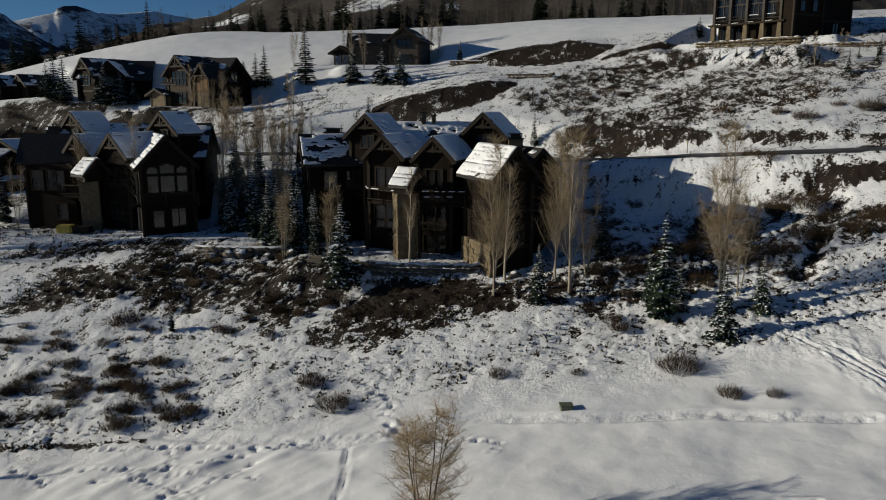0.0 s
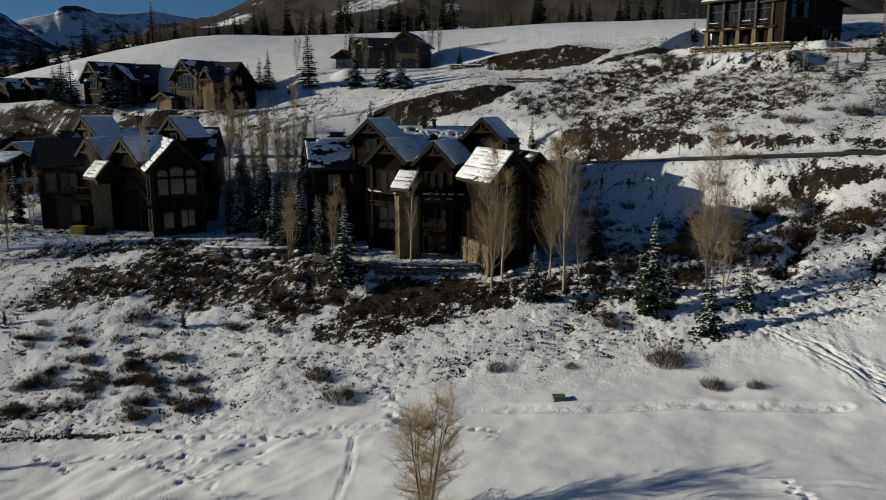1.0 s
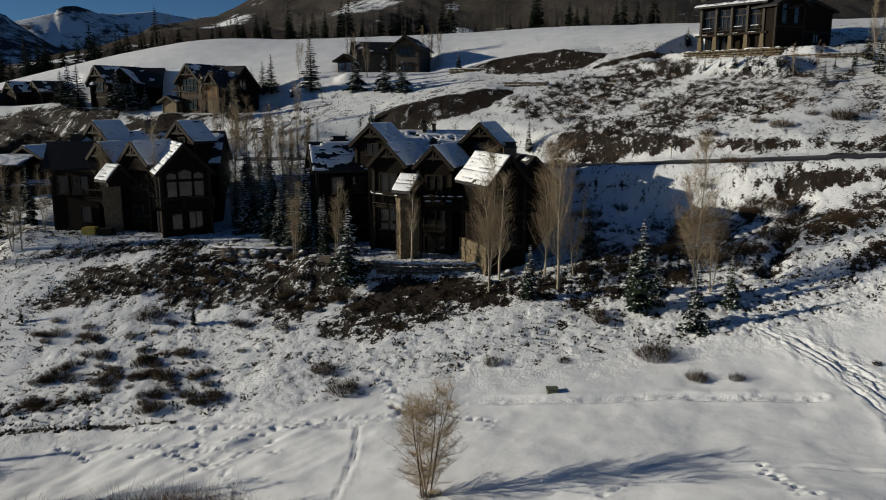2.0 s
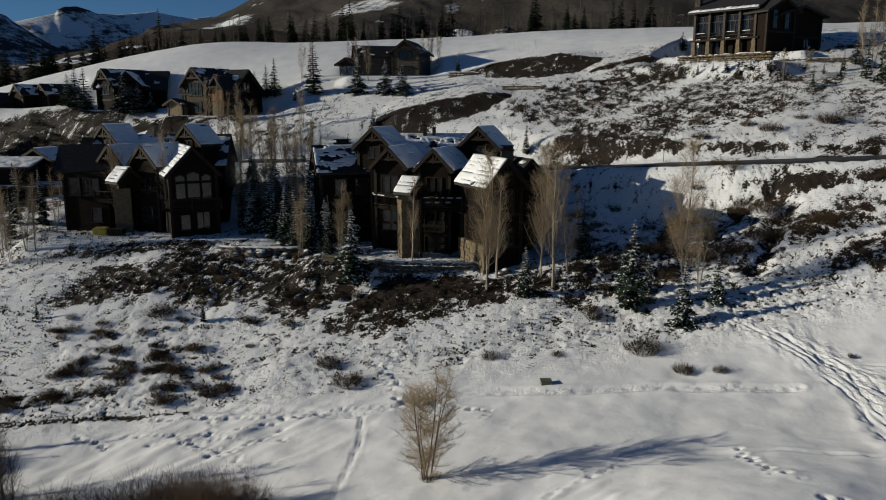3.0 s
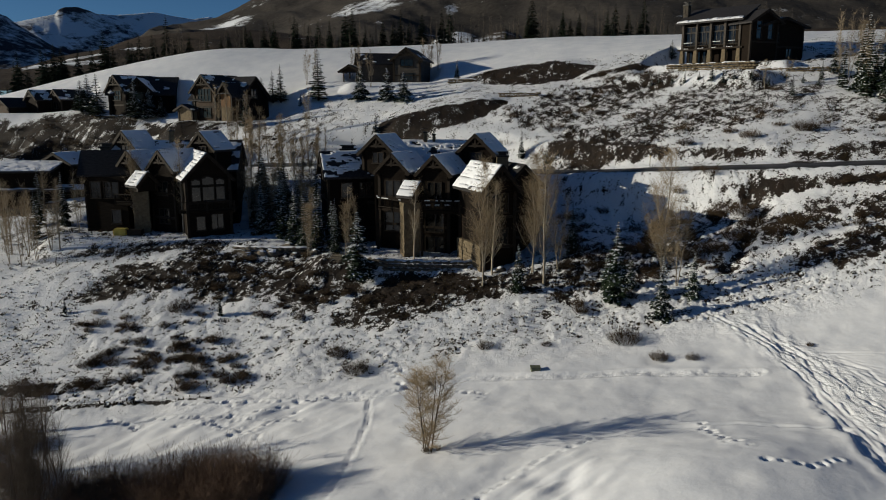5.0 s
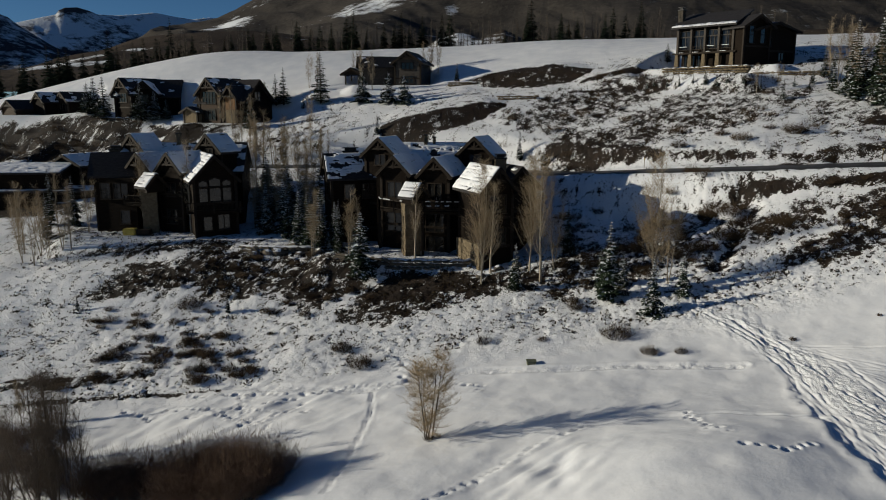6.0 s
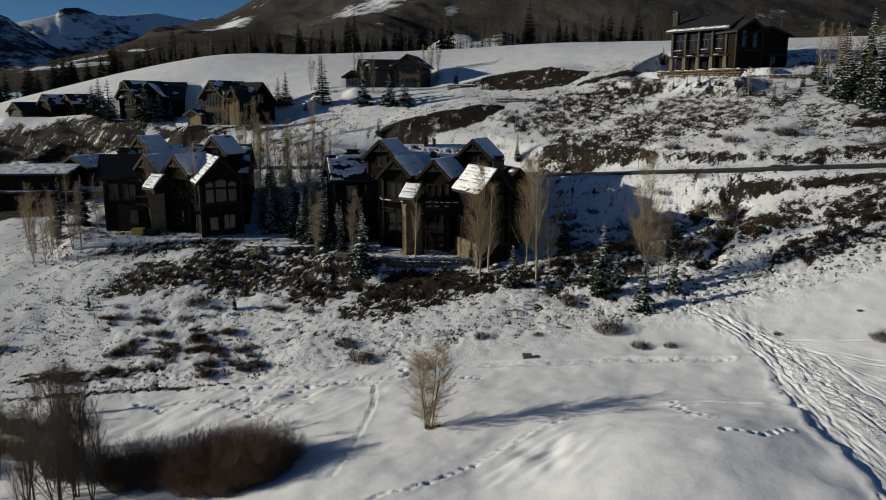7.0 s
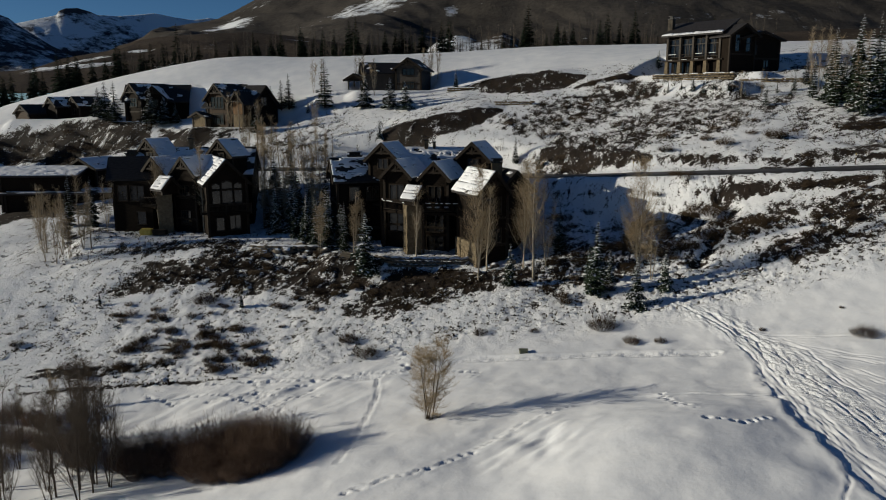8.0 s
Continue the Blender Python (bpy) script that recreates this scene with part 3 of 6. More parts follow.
def window(house, m, x, z, w, h, cols=2, rows=1, arch=0.0, frame_mat=None, y=0.0):
    """A window on the wall's outer face: casing, mullions and panes. m: the wall's pose, outwards is -y."""
    f = 0.09
    bm = bmesh.new()
    top = z + h

    def rise(px):
        return top + arch * (1 - ((px - x) / (w / 2)) ** 2) if arch else top

    # the casing is one ring of squared section
    n = 6 if arch else 1
    ring = [(x - w / 2, z), (x + w / 2, z)] + [(x + w / 2 - i * w / n, rise(x + w / 2 - i * w / n)) for i in range(n + 1)]
    cz = z + h / 2
    loops = []
    for gap, py in ((f, y - 0.12), (f, y + 0.01), (0.0, y + 0.01), (0.0, y - 0.12)):
        loops.append([bm.verts.new((px + math.copysign(gap, px - x), py, pz + math.copysign(gap, pz - cz))) for px, pz in ring])
    for p, q in zip(loops, loops[1:] + loops[:1]):
        for i in range(len(ring)):
            j = (i + 1) % len(ring)
            bm.faces.new((p[i], p[j], q[j], q[i]))
    bmesh.ops.recalc_face_normals(bm, faces=bm.faces)
    bmesh.ops.transform(bm, matrix=m, verts=bm.verts)
    mat = frame_mat or TRIM
    fr = part("window", bm, mat, house)

    def bar(name, a, b, wide, high):
        bm = bmesh.new()
        beam(bm, a, b, wide, high, m)
        part(name, bm, mat, fr)

    bar("sill", (x - w / 2 - 0.16, y - 0.1, z - f - 0.02), (x + w / 2 + 0.16, y - 0.1, z - f - 0.02), 0.24, 0.07)
    for k in range(1, cols):
        px = x - w / 2 + k * w / cols
        bar("mullion", (px, y - 0.05, z), (px, y - 0.05, rise(px)), f, 0.1)
    for k in range(1, rows):
        pz = z + k * h / rows
        bar("glazing_bar", (x - w / 2, y - 0.045, pz), (x + w / 2, y - 0.045, pz), f, 0.08)
    for k in range(cols):
        xa, xb = x - w / 2 + k * w / cols, x - w / 2 + (k + 1) * w / cols
        bm = bmesh.new()
        pts = [(xa, y - 0.02, z), (xb, y - 0.02, z), (xb, y - 0.02, rise(xb))] + ([(x if cols == 1 else (xa + xb) / 2, y - 0.02, rise((xa + xb) / 2))] if arch else []) + [(xa, y - 0.02, rise(xa))]
        bm.faces.new([bm.verts.new(m @ Vector(q)) for q in pts])
        part("pane", bm, GLASS, fr)
    return fr


def place(px, py, turn, house):
    """Pose of a wing in its house: the middle of the gable wall at (px, py), which looks towards -y turned by that many degrees."""
    return pose(px - house.location.x, py - house.location.y, 0, 0, 0, turn)


def wing(house, px, py, turn, w, length, eave, rise, base, wall=None, over=0.7, snow=(0.5, 0.5), truss=True, wins=(), seed=1.0, deep=0.14, roof_mat=None, back=0.4):
    """A gabled wing: walls, two roof slopes with their snow, bargeboards, gable truss and windows. Heights are above sea level of the scene."""
    m = place(px, py, turn, house)
    oz = house.location.z
    e, b, r = eave - oz, base - oz, rise
    bm = bmesh.new()
    prism(bm, [(-w / 2, b), (w / 2, b), (w / 2, e), (0, e + r), (-w / 2, e)], 0, length, m)
    bmesh.ops.recalc_face_normals(bm, faces=bm.faces)
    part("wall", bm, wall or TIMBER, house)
    k = r / (w / 2)
    run = w / 2 + over
    slope = math.hypot(run, run * k)
    tilt = math.degrees(math.atan(k))
    for side, cover in ((-1, snow[0]), (1, snow[1])):
        bm = bmesh.new()
        th = 0.24
        pts = [(0, e + r + 0.02), (side * run, e + r - run * k + 0.02), (side * run, e + r - run * k + 0.02 + th), (0, e + r + 0.02 + th)]
        prism(bm, pts, -over, length + back, m)
        bmesh.ops.recalc_face_normals(bm, faces=bm.faces)
        ro = part("roof_slope", bm, roof_mat or ROOF, house)
        # courses of shingles, each a lath's height over the one below
        bm = bmesh.new()
        n = max(4, int(slope / 0.42))
        sm = m @ Matrix.Translation((0, -over, e + r + 0.02 + th)) @ (pose(0, 0, 0, 0, tilt, 0) if side > 0 else pose(0, 0, 0, 0, -tilt, 0) @ Matrix.Scale(-1, 4, (1, 0, 0)))
        for i in range(n):
            vs = box(bm, i * slope / n, (i + 1) * slope / n + 0.03, 0, length + over + back, 0.0, 0.03)
            bmesh.ops.transform(bm, matrix=sm @ Matrix.Translation((0, 0, 0.012)), verts=vs)
        bmesh.ops.recalc_face_normals(bm, faces=bm.faces)
        part("shingles", bm, roof_mat or ROOF, ro)
        if cover > 0:
            snow_slab(ro, sm @ Matrix.Translation((0, 0, 0.05)), slope, length + over + back, deep, cover, seed + side * 3.1, lines=0.12 if side < 0 else 0.4)
        bm = bmesh.new()
        beam(bm, (0, -over - 0.04, e + r + 0.08), (side * (run + 0.05), -over - 0.04, e + r - run * k + 0.08), 0.1, 0.36)
        bmesh.ops.transform(bm, matrix=m, verts=bm.verts)
        part("bargeboard", bm, TRIM, house)
    for sx in (-1, 1):
        bm = bmesh.new()
        box(bm, sx * w / 2 - 0.16, sx * w / 2 + 0.16, -0.12, 0.2, b, e, m)
        part("corner_post", bm, TRIM, house)
    z = e - 3.1
    while z > b + 1.5:
        bm = bmesh.new()
        box(bm, -w / 2 + 0.16, w / 2 - 0.16, -0.09, 0.1, z - 0.14, z + 0.14, m)
        part("belt_beam", bm, TRIM, house)
        z -= 3.1
    if truss:
        bm = bmesh.new()
        ty = -over + 0.12
        tz = e + r * 0.38
        hw = (e + r - tz) / k
        beam(bm, (-hw, ty, tz), (hw, ty, tz), 0.2, 0.24)
        beam(bm, (0, ty, tz - 0.2), (0, ty, e + r - 0.1), 0.2, 0.22)
        for s in (-1, 1):
            beam(bm, (0, ty, tz), (s * hw * 0.5, ty, tz + (e + r - tz) * 0.5), 0.16, 0.16)
            br = bmesh.new()
            beam(br, (s * (w / 2 - 0.1), ty, e - 0.4), (s * (w / 2 - 0.1), ty + over, e - 1.1), 0.16, 0.16, m)
            part("eave_brace", br, TRIM, house)
        bmesh.ops.transform(bm, matrix=m, verts=bm.verts)
        part("gable_truss", bm, TRIM, house, "heavy timber gable truss")
    for wi in wins:
        x, z, ww, hh, cols, rows, *arch = wi
        window(house, m, x, z - oz, ww, hh, cols, rows, arch[0] if arch else 0.0)
    return m


def stone_pier(house, px, py, turn, w, d, z0, z1, mat=None, name="stone_pier"):
    """A pier of coursed stone blocks round a core."""
    m = place(px, py, turn, house)
    oz = house.location.z
    rng = random.Random(int(px * 10) + 77)
    bm = bmesh.new()
    box(bm, -w / 2 + 0.06, w / 2 - 0.06, 0.06, d - 0.06, z0 - oz, z1 - oz, m)
    z = z0 - oz
    while z < z1 - oz - 0.05:
        h = min(rng.uniform(0.28, 0.5), z1 - oz - z)
        for face in range(4):
            n = max(2, int((w if face % 2 == 0 else d) / rng.uniform(0.5, 0.8)))
            span = w if face % 2 == 0 else d
            for i in range(n):
                a, b = -span / 2 + i * span / n + 0.015, -span / 2 + (i + 1) * span / n - 0.015
                o = rng.uniform(-0.02, 0.06)
                fm = m @ Matrix.Translation((0, d / 2, 0)) @ pose(0, 0, 0, 0, 0, 90 * face)
                off = (d if face % 2 == 0 else w) / 2
                box(bm, a, b, -off - o, -off + 0.2, z + 0.015, z + h - 0.015, fm)
        z += h
    return part(name, bm, mat or STONE, house, "coursed rough stone")


def chimney(house, px, py, turn, w, d, z0, z1, mat=None):
    ch = stone_pier(house, px, py, turn, w, d, z0, z1, mat or STONE_DARK, "chimney")
    m = place(px, py, turn, house)
    oz = house.location.z
    bm = bmesh.new()
    box(bm, -w / 2 - 0.12, w / 2 + 0.12, -0.12, d + 0.12, z1 - oz, z1 - oz + 0.14, m)
    box(bm, -w / 2 + 0.2, w / 2 - 0.2, 0.2, d - 0.2, z1 - oz + 0.14, z1 - oz + 0.5, m)
    part("chimney_cap", bm, IRON, ch)
    bm = bmesh.new()
    box(bm, -w / 2 - 0.05, w / 2 + 0.05, -0.05, d + 0.05, z1 - oz + 0.5, z1 - oz + 0.58, m)
    part("chimney_hood", bm, IRON, ch)


def deck(house, pts, z, rail=1.05, snow=True, posts_to=None):
    """A timber deck along the front line pts (x, y), with depth behind it, posts under it and a railing."""
    oz = house.location.z
    P = [Vector((x - house.location.x, y - house.location.y, 0)) for x, y in pts]
    d = part("deck", *deck_slab(P, z - oz), house, "timber deck")
    for a, b in zip(P, P[1:]):
        bm = bmesh.new()
        beam(bm, (a.x, a.y, z - oz + rail), (b.x, b.y, z - oz + rail), 0.12, 0.09)
        beam(bm, (a.x, a.y, z - oz + 0.14), (b.x, b.y, z - oz + 0.14), 0.07, 0.07)
        n = max(2, int((b - a).length / 0.16))
        for i in range(1, n):
            q = a.lerp(b, i / n)
            box(bm, q.x - 0.02, q.x + 0.02, q.y - 0.02, q.y + 0.02, z - oz + 0.14, z - oz + rail)
        part("railing", bm, TRIM, d)
        if snow:
            n, first = 14, None
            for i in range(n + 1):
                lies = i < n and noise.noise((a.x + i * 0.7, a.y, z)) > -0.15
                if lies and first is None:
                    first = i
                elif not lies and first is not None:
                    p, q = a.lerp(b, first / n), a.lerp(b, i / n)
                    bm = bmesh.new()
                    beam(bm, (p.x, p.y, z - oz + rail + 0.08), (q.x, q.y, z - oz + rail + 0.08), 0.11, 0.07)
                    part("snow", bm, SNOW, d, "line of snow on the rail")
                    first = None
        k = max(1, int((b - a).length / 2.2))
        for i in range(k + 1):
            q = a.lerp(b, i / k)
            bm = bmesh.new()
            box(bm, q.x - 0.08, q.x + 0.08, q.y - 0.08, q.y + 0.08, z - oz - 0.3, z - oz + rail + 0.1)
            part("rail_post", bm, TRIM, d)
    for p in P:
        if posts_to is not None:
            bm = bmesh.new()
            box(bm, p.x - 0.14, p.x + 0.14, p.y - 0.14, p.y + 0.14, posts_to - oz, z - oz - 0.3)
            part("deck_post", bm, TRIM, house)
    return d


def deck_slab(P, z):
    bm = bmesh.new()
    back = [p + Vector((0, 3.2, 0)) for p in P]
    lo = [bm.verts.new((p.x, p.y, z - 0.32)) for p in P + back[::-1]]
    hi = [bm.verts.new((p.x, p.y, z)) for p in P + back[::-1]]
    n = len(lo)
    bm.faces.new(lo[::-1])
    bm.faces.new(hi)
    for i in range(n):
        bm.faces.new((lo[i], lo[(i + 1) % n], hi[(i + 1) % n], hi[i]))
    return bm, TIMBER


# ---- the lower two houses ----
def lodge_west():
    h = thing("house", -36, 82, 6.8, "dark timber mountain lodge with steep snow-dusted gables", "house", "mountain lodges")
    # hall with the tall arched windows
    wing(h, -28.7, 76.8, 28, 5.2, 8.5, 14.1, 2.75, 6.6, snow=(0.97, 0.12), seed=1.2, over=0.55, truss=False,
         wins=[(-1.45, 11.0, 1.0, 1.9, 1, 1), (0, 11.0, 1.35, 1.9, 1, 1), (1.45, 11.0, 1.0, 1.9, 1, 1), (-1.45, 13.2, 1.0, 0.45, 1, 1, 0.25), (0, 13.2, 1.35, 0.75, 1, 1, 0.25), (1.45, 13.2, 1.0, 0.45, 1, 1, 0.25), (-1.1, 7.6, 1.0, 1.7, 1, 1), (0.9, 7.6, 1.4, 1.9, 2, 1)])
    wing(h, -35.3, 79.6, -28, 4.0, 5, 14.9, 2.1, 6.6, snow=(0.4, 0.95), seed=2.1, over=0.5, wins=[(0, 11.6, 1.8, 1.7, 2, 1), (0, 8.0, 1.8, 1.8, 2, 1)])
    wing(h, -40.3, 82.2, -28, 4.6, 5, 14.6, 2.2, 6.6, snow=(0.2, 0.95), seed=3.3, over=0.5, wins=[(0, 11.4, 1.8, 1.7, 2, 1), (0, 8.0, 2.0, 1.8, 2, 1)])
    wing(h, -42.5, 86.2, -28, 4.2, 3.2, 17.2, 2.0, 6.6, snow=(0.3, 0.98), seed=4.4, over=0.5, wins=[(0, 16.2, 1.4, 1.2, 2, 1)])
    wing(h, -31.5, 84.2, -28, 4.2, 3.0, 17.2, 2.0, 6.6, snow=(0.3, 0.98), seed=5.7, over=0.5, wins=[(0, 16.2, 1.4, 1.2, 2, 1)])
    wing(h, -44.0, 88.0, -84, 7.5, 16, 14.6, 3.2, 6.6, snow=(0.2, 0.62), seed=6.2, truss=False)
    wing(h, -46.8, 84.4, -75, 6.6, 6.0, 14.3, 2.4, 6.6, snow=(0, 0), seed=6.9, truss=False)
    m = place(-43.2, 80.9, -4, h)
    bm = bmesh.new()
    box(bm, -2.8, 2.8, 0, 5, 0 - 0.2, 7.0, m)
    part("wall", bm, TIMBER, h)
    window(h, m, -1.3, 4.3, 1.3, 2.0, 1, 1)
    window(h, m, 0.8, 4.3, 1.9, 2.0, 2, 1)
    window(h, m, 1.2, 1.0, 1.2, 1.7, 1, 1)
    # stone bay under a little gable
    stone_pier(h, -37.9, 78.7, 18, 1.9, 1.6, 6.6, 12.4)
    wing(h, -36.9, 78.6, 52, 2.4, 2.0, 13.1, 1.3, 12.2, snow=(0.98, 0.3), seed=8.3, truss=False, over=0.4)
    deck(h, [(-31.9, 75.4), (-25.6, 76.8)], 10.1, snow=False)
    deck(h, [(-41.8, 80.2), (-38.9, 79.2)], 10.6, snow=False)
    chimney(h, -45.2, 86.5, 0, 1.7, 1.1, 14, 17.2)
    chimney(h, -37.0, 88.2, 0, 0.5, 0.5, 16, 19.3, STONE)
    return h


def lodge_east():
    h = thing("house", -2, 71, 5.6, "dark timber mountain lodge with a sunlit snowy roof and wooden deck", "house", "mountain lodges")
    # wing with the sunlit slope
    wing(h, 6.0, 62.0, 23, 3.5, 6.4, 14.4, 2.1, 5.4, snow=(0.97, 0.15), seed=11.2, deep=0.16, over=0.55,
         wins=[(0, 11.8, 1.9, 1.9, 2, 1), (0, 8.2, 1.9, 1.9, 2, 1)])
    wing(h, -0.8, 69.2, -20, 3.4, 6, 15.3, 1.75, 5.4, snow=(0.45, 0.92), seed=12.1, over=0.5, wins=[(0, 12.2, 1.6, 2.0, 2, 1), (0, 8.6, 2.2, 2.2, 2, 1), (0, 5.9, 2.2, 2.1, 2, 1)])
    wing(h, -5.6, 71.2, -20, 3.4, 6, 15.4, 1.75, 5.4, snow=(0.35, 0.92), seed=13.4, over=0.5, wins=[(0, 12.2, 1.8, 2.0, 2, 1), (0, 8.4, 2.2, 2.2, 2, 1)])
    wing(h, -7.7, 76.2, -22, 4.0, 4.2, 17.2, 1.85, 5.4, snow=(0.25, 0.98), seed=14.8, over=0.55, wins=[(0, 15.9, 1.4, 1.2, 2, 1)])
    wing(h, 4.1, 74.2, -22, 4.0, 4.2, 17.3, 1.9, 5.4, snow=(0.25, 0.98), seed=15.5, over=0.55, wins=[(0, 16.0, 1.4, 1.2, 2, 1)])
    wing(h, -7.0, 82.0, -88, 9, 12, 14.8, 3.3, 5.4, snow=(0.1, 0.66), seed=16.1, truss=False)
    wing(h, -14.6, 78.4, -74, 6.2, 8.0, 14.4, 2.5, 5.6, snow=(0.0, 0.46), seed=17.7, over=0.55, deep=0.03,
         wins=[(0, 11.8, 1.8, 1.7, 2, 1)])
    # body of the house between the gabled bays
    m = place(-2.5, 72.0, -10, h)
    bm = bmesh.new()
    box(bm, -5.5, 6.5, 0, 6, -0.2, 9.6, m)
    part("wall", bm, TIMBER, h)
    m = place(-10.3, 75.6, 18, h)
    window(h, m, -1.2, 6.2, 1.2, 1.7, 1, 1)
    window(h, m, 1.2, 6.2, 1.5, 1.7, 2, 1)
    # stone bay under a little gable
    stone_pier(h, -3.3, 66.9, 20, 1.8, 1.6, 5.4, 12.2)
    wing(h, -2.5, 67.1, 52, 2.2, 1.7, 13.1, 1.2, 12.2, snow=(0.88, 0.3), seed=18.9, truss=False, over=0.35)
    stone_pier(h, 4.3, 61.5, 23, 0.6, 6.0, 5.2, 8.4)
    deck(h, [(-7.6, 72.4), (-7.4, 70.9), (-3.8, 67.6)], 11.2, posts_to=5.6)
    deck(h, [(-2.2, 67.0), (2.0, 66.6)], 11.3, posts_to=5.6)
    chimney(h, 7.0, 71.6, 0, 1.3, 1.1, 14, 16.9, STONE)
    chimney(h, -12.2, 82.5, 0, 1.9, 1.0, 14, 17.1)
    chimney(h, -2.1, 81.6, 0, 0.45, 0.45, 17, 19.3, STONE)
    chimney(h, -1.0, 81.8, 0, 0.35, 0.35, 17, 19.0, STONE)
    wing(h, 9.2, 70.5, 22, 4.0, 6, 13.9, 2.0, 5.4, snow=(0.2, 0.6), seed=19.4, truss=False)
    return h


def simple_house(x, y, z, label, wings, name="house", group="hillside houses"):
    h = thing(name, x, y, z, label, "house", group)
    for w in wings:
        wing(h, *w[0], **w[1])
    return h


def house_hilltop():
    """Two-storey house with a glazed front over stone posts."""
    h = thing("house", 44, 111, 29.6, "dark timber house with a tall glazed front over stone posts", "house", "hillside houses")
    turn = -47
    m = place(44.1, 111.1, turn, h)
    bm = bmesh.new()
    box(bm, -5.3, 5.3, 0.0, 8, 2.3, 6.6, m)
    part("wall", bm, TIMBER, h)
    bm = bmesh.new()
    box(bm, -5.2, 5.2, 1.6, 8, 0, 2.3, m)
    part("wall", bm, TIMBER, h)
    bm = bmesh.new()
    box(bm, -5.6, 5.6, -0.9, 1.7, 2.05, 2.3, m)
    part("balcony", bm, TRIM, h)
    for i in range(5):
        x = -4.9 + i * 2.45
        bm = bmesh.new()
        prism(bm, [(x - 0.36, 0), (x + 0.36, 0), (x + 0.26, 2.05), (x - 0.26, 2.05)], -0.75, -0.1, m)
        bmesh.ops.recalc_face_normals(bm, faces=bm.faces)
        part("stone_post", bm, STONE, h, "tapered stone post")
        window(h, m, x + (1.2 if i < 4 else -1.2), 0.1, 1.9, 1.9, 2, 1, y=1.6) if i < 4 else None
    for i in range(5):
        x = -4.9 + i * 2.45
        bm = bmesh.new()
        box(bm, x - 0.17, x + 0.17, -0.62, -0.28, 2.3, 6.3, m)
        part("column", bm, TIMBER_GREY, h, "weathered timber column")
    for i in range(4):
        x = -3.7 + i * 2.45
        window(h, m, x, 2.9, 2.1, 1.9, 3 if i in (1, 2) else 2, 1, frame_mat=TIMBER_GREY)
        window(h, m, x, 5.0, 2.1, 0.8, 2, 1, frame_mat=TIMBER_GREY)
        for z in (0.45, 0.9):
            bm = bmesh.new()
            beam(bm, (x - 1.05, -0.8, 2.3 + z), (x + 1.05, -0.8, 2.3 + z), 0.06, 0.07, m)
            part("balcony_rail", bm, TRIM, h)
        for k in range(5):
            bm = bmesh.new()
            px = x - 0.9 + k * 0.45
            box(bm, px - 0.02, px + 0.02, -0.82, -0.78, 2.3, 3.2, m)
            part("baluster", bm, TRIM, h)
        if i in (0, 2, 3):
            bm = bmesh.new()
            box(bm, x - 0.8 + 0.3 * i / 3, x + 0.7, -0.86, -0.72, 3.22, 3.31, m)
            bmesh.ops.bevel(bm, geom=bm.edges[:], offset=0.035, segments=1, affect="EDGES")
            part("snow", bm, SNOW, h, "snow on the balcony rail")
        bm = bmesh.new()
        box(bm, x - 0.95, x - 0.2 + 0.3 * (i % 2), -0.5, -0.2, 2.3, 2.42, m)
        bmesh.ops.bevel(bm, geom=bm.edges[:], offset=0.04, segments=1, affect="EDGES")
        part("snow", bm, SNOW, h, "snow on the balcony floor")
    # shed roof over the front, sloping towards it
    bm = bmesh.new()
    a = [(-5.9, -1.3, 6.25), (5.7, -1.3, 6.25), (5.7, 4.5, 8.9), (-5.9, 4.5, 8.9)]
    lo = [bm.verts.new(m @ Vector(p)) for p in a]
    hi = [bm.verts.new(m @ (Vector(p) + Vector((0, 0, 0.25)))) for p in a]
    bm.faces.new(lo[::-1])
    bm.faces.new(hi)
    for i in range(4):
        bm.faces.new((lo[i], lo[(i + 1) % 4], hi[(i + 1) % 4], hi[i]))
    ro = part("roof_slope", bm, ROOF, h)
    snow_slab(ro, m @ Matrix.Translation((-5.8, -1.3, 6.52)) @ pose(0, 0, 0, 24, 0, 0), 11.4, 0.9, 0.2, 0.85, 31.0)
    bm = bmesh.new()
    turned = m @ pose(0, 0, 0, 0, 0, 90)
    prism(bm, [(0.0, 6.55), (4.4, 6.55), (4.4, 8.8), (0.0, 6.75)], -5.25, 5.25, turned)
    bmesh.ops.recalc_face_normals(bm, faces=bm.faces)
    part("wall", bm, TIMBER, h)
    wing(h, 50.6, 106.4, 24, 5.5, 12, 35.6, 1.6, 29.4, snow=(0.0, 0.0), seed=33.0, truss=False, wins=[(-1.2, 33.0, 1.0, 2.6, 1, 2), (1.2, 33.0, 1.0, 2.6, 1, 2)])
    wing(h, 54.5, 108.5, 25, 9, 8, 35.0, 1.2, 29.4, snow=(0.0, 0.25), seed=34.0, truss=False, wins=[(-1.5, 32.6, 1.2, 1.4, 2, 1), (1.5, 30.2, 1.2, 1.4, 2, 1)])
    chimney(h, 41.2, 116.2, turn, 0.9, 0.8, 36, 39.2)
    return h


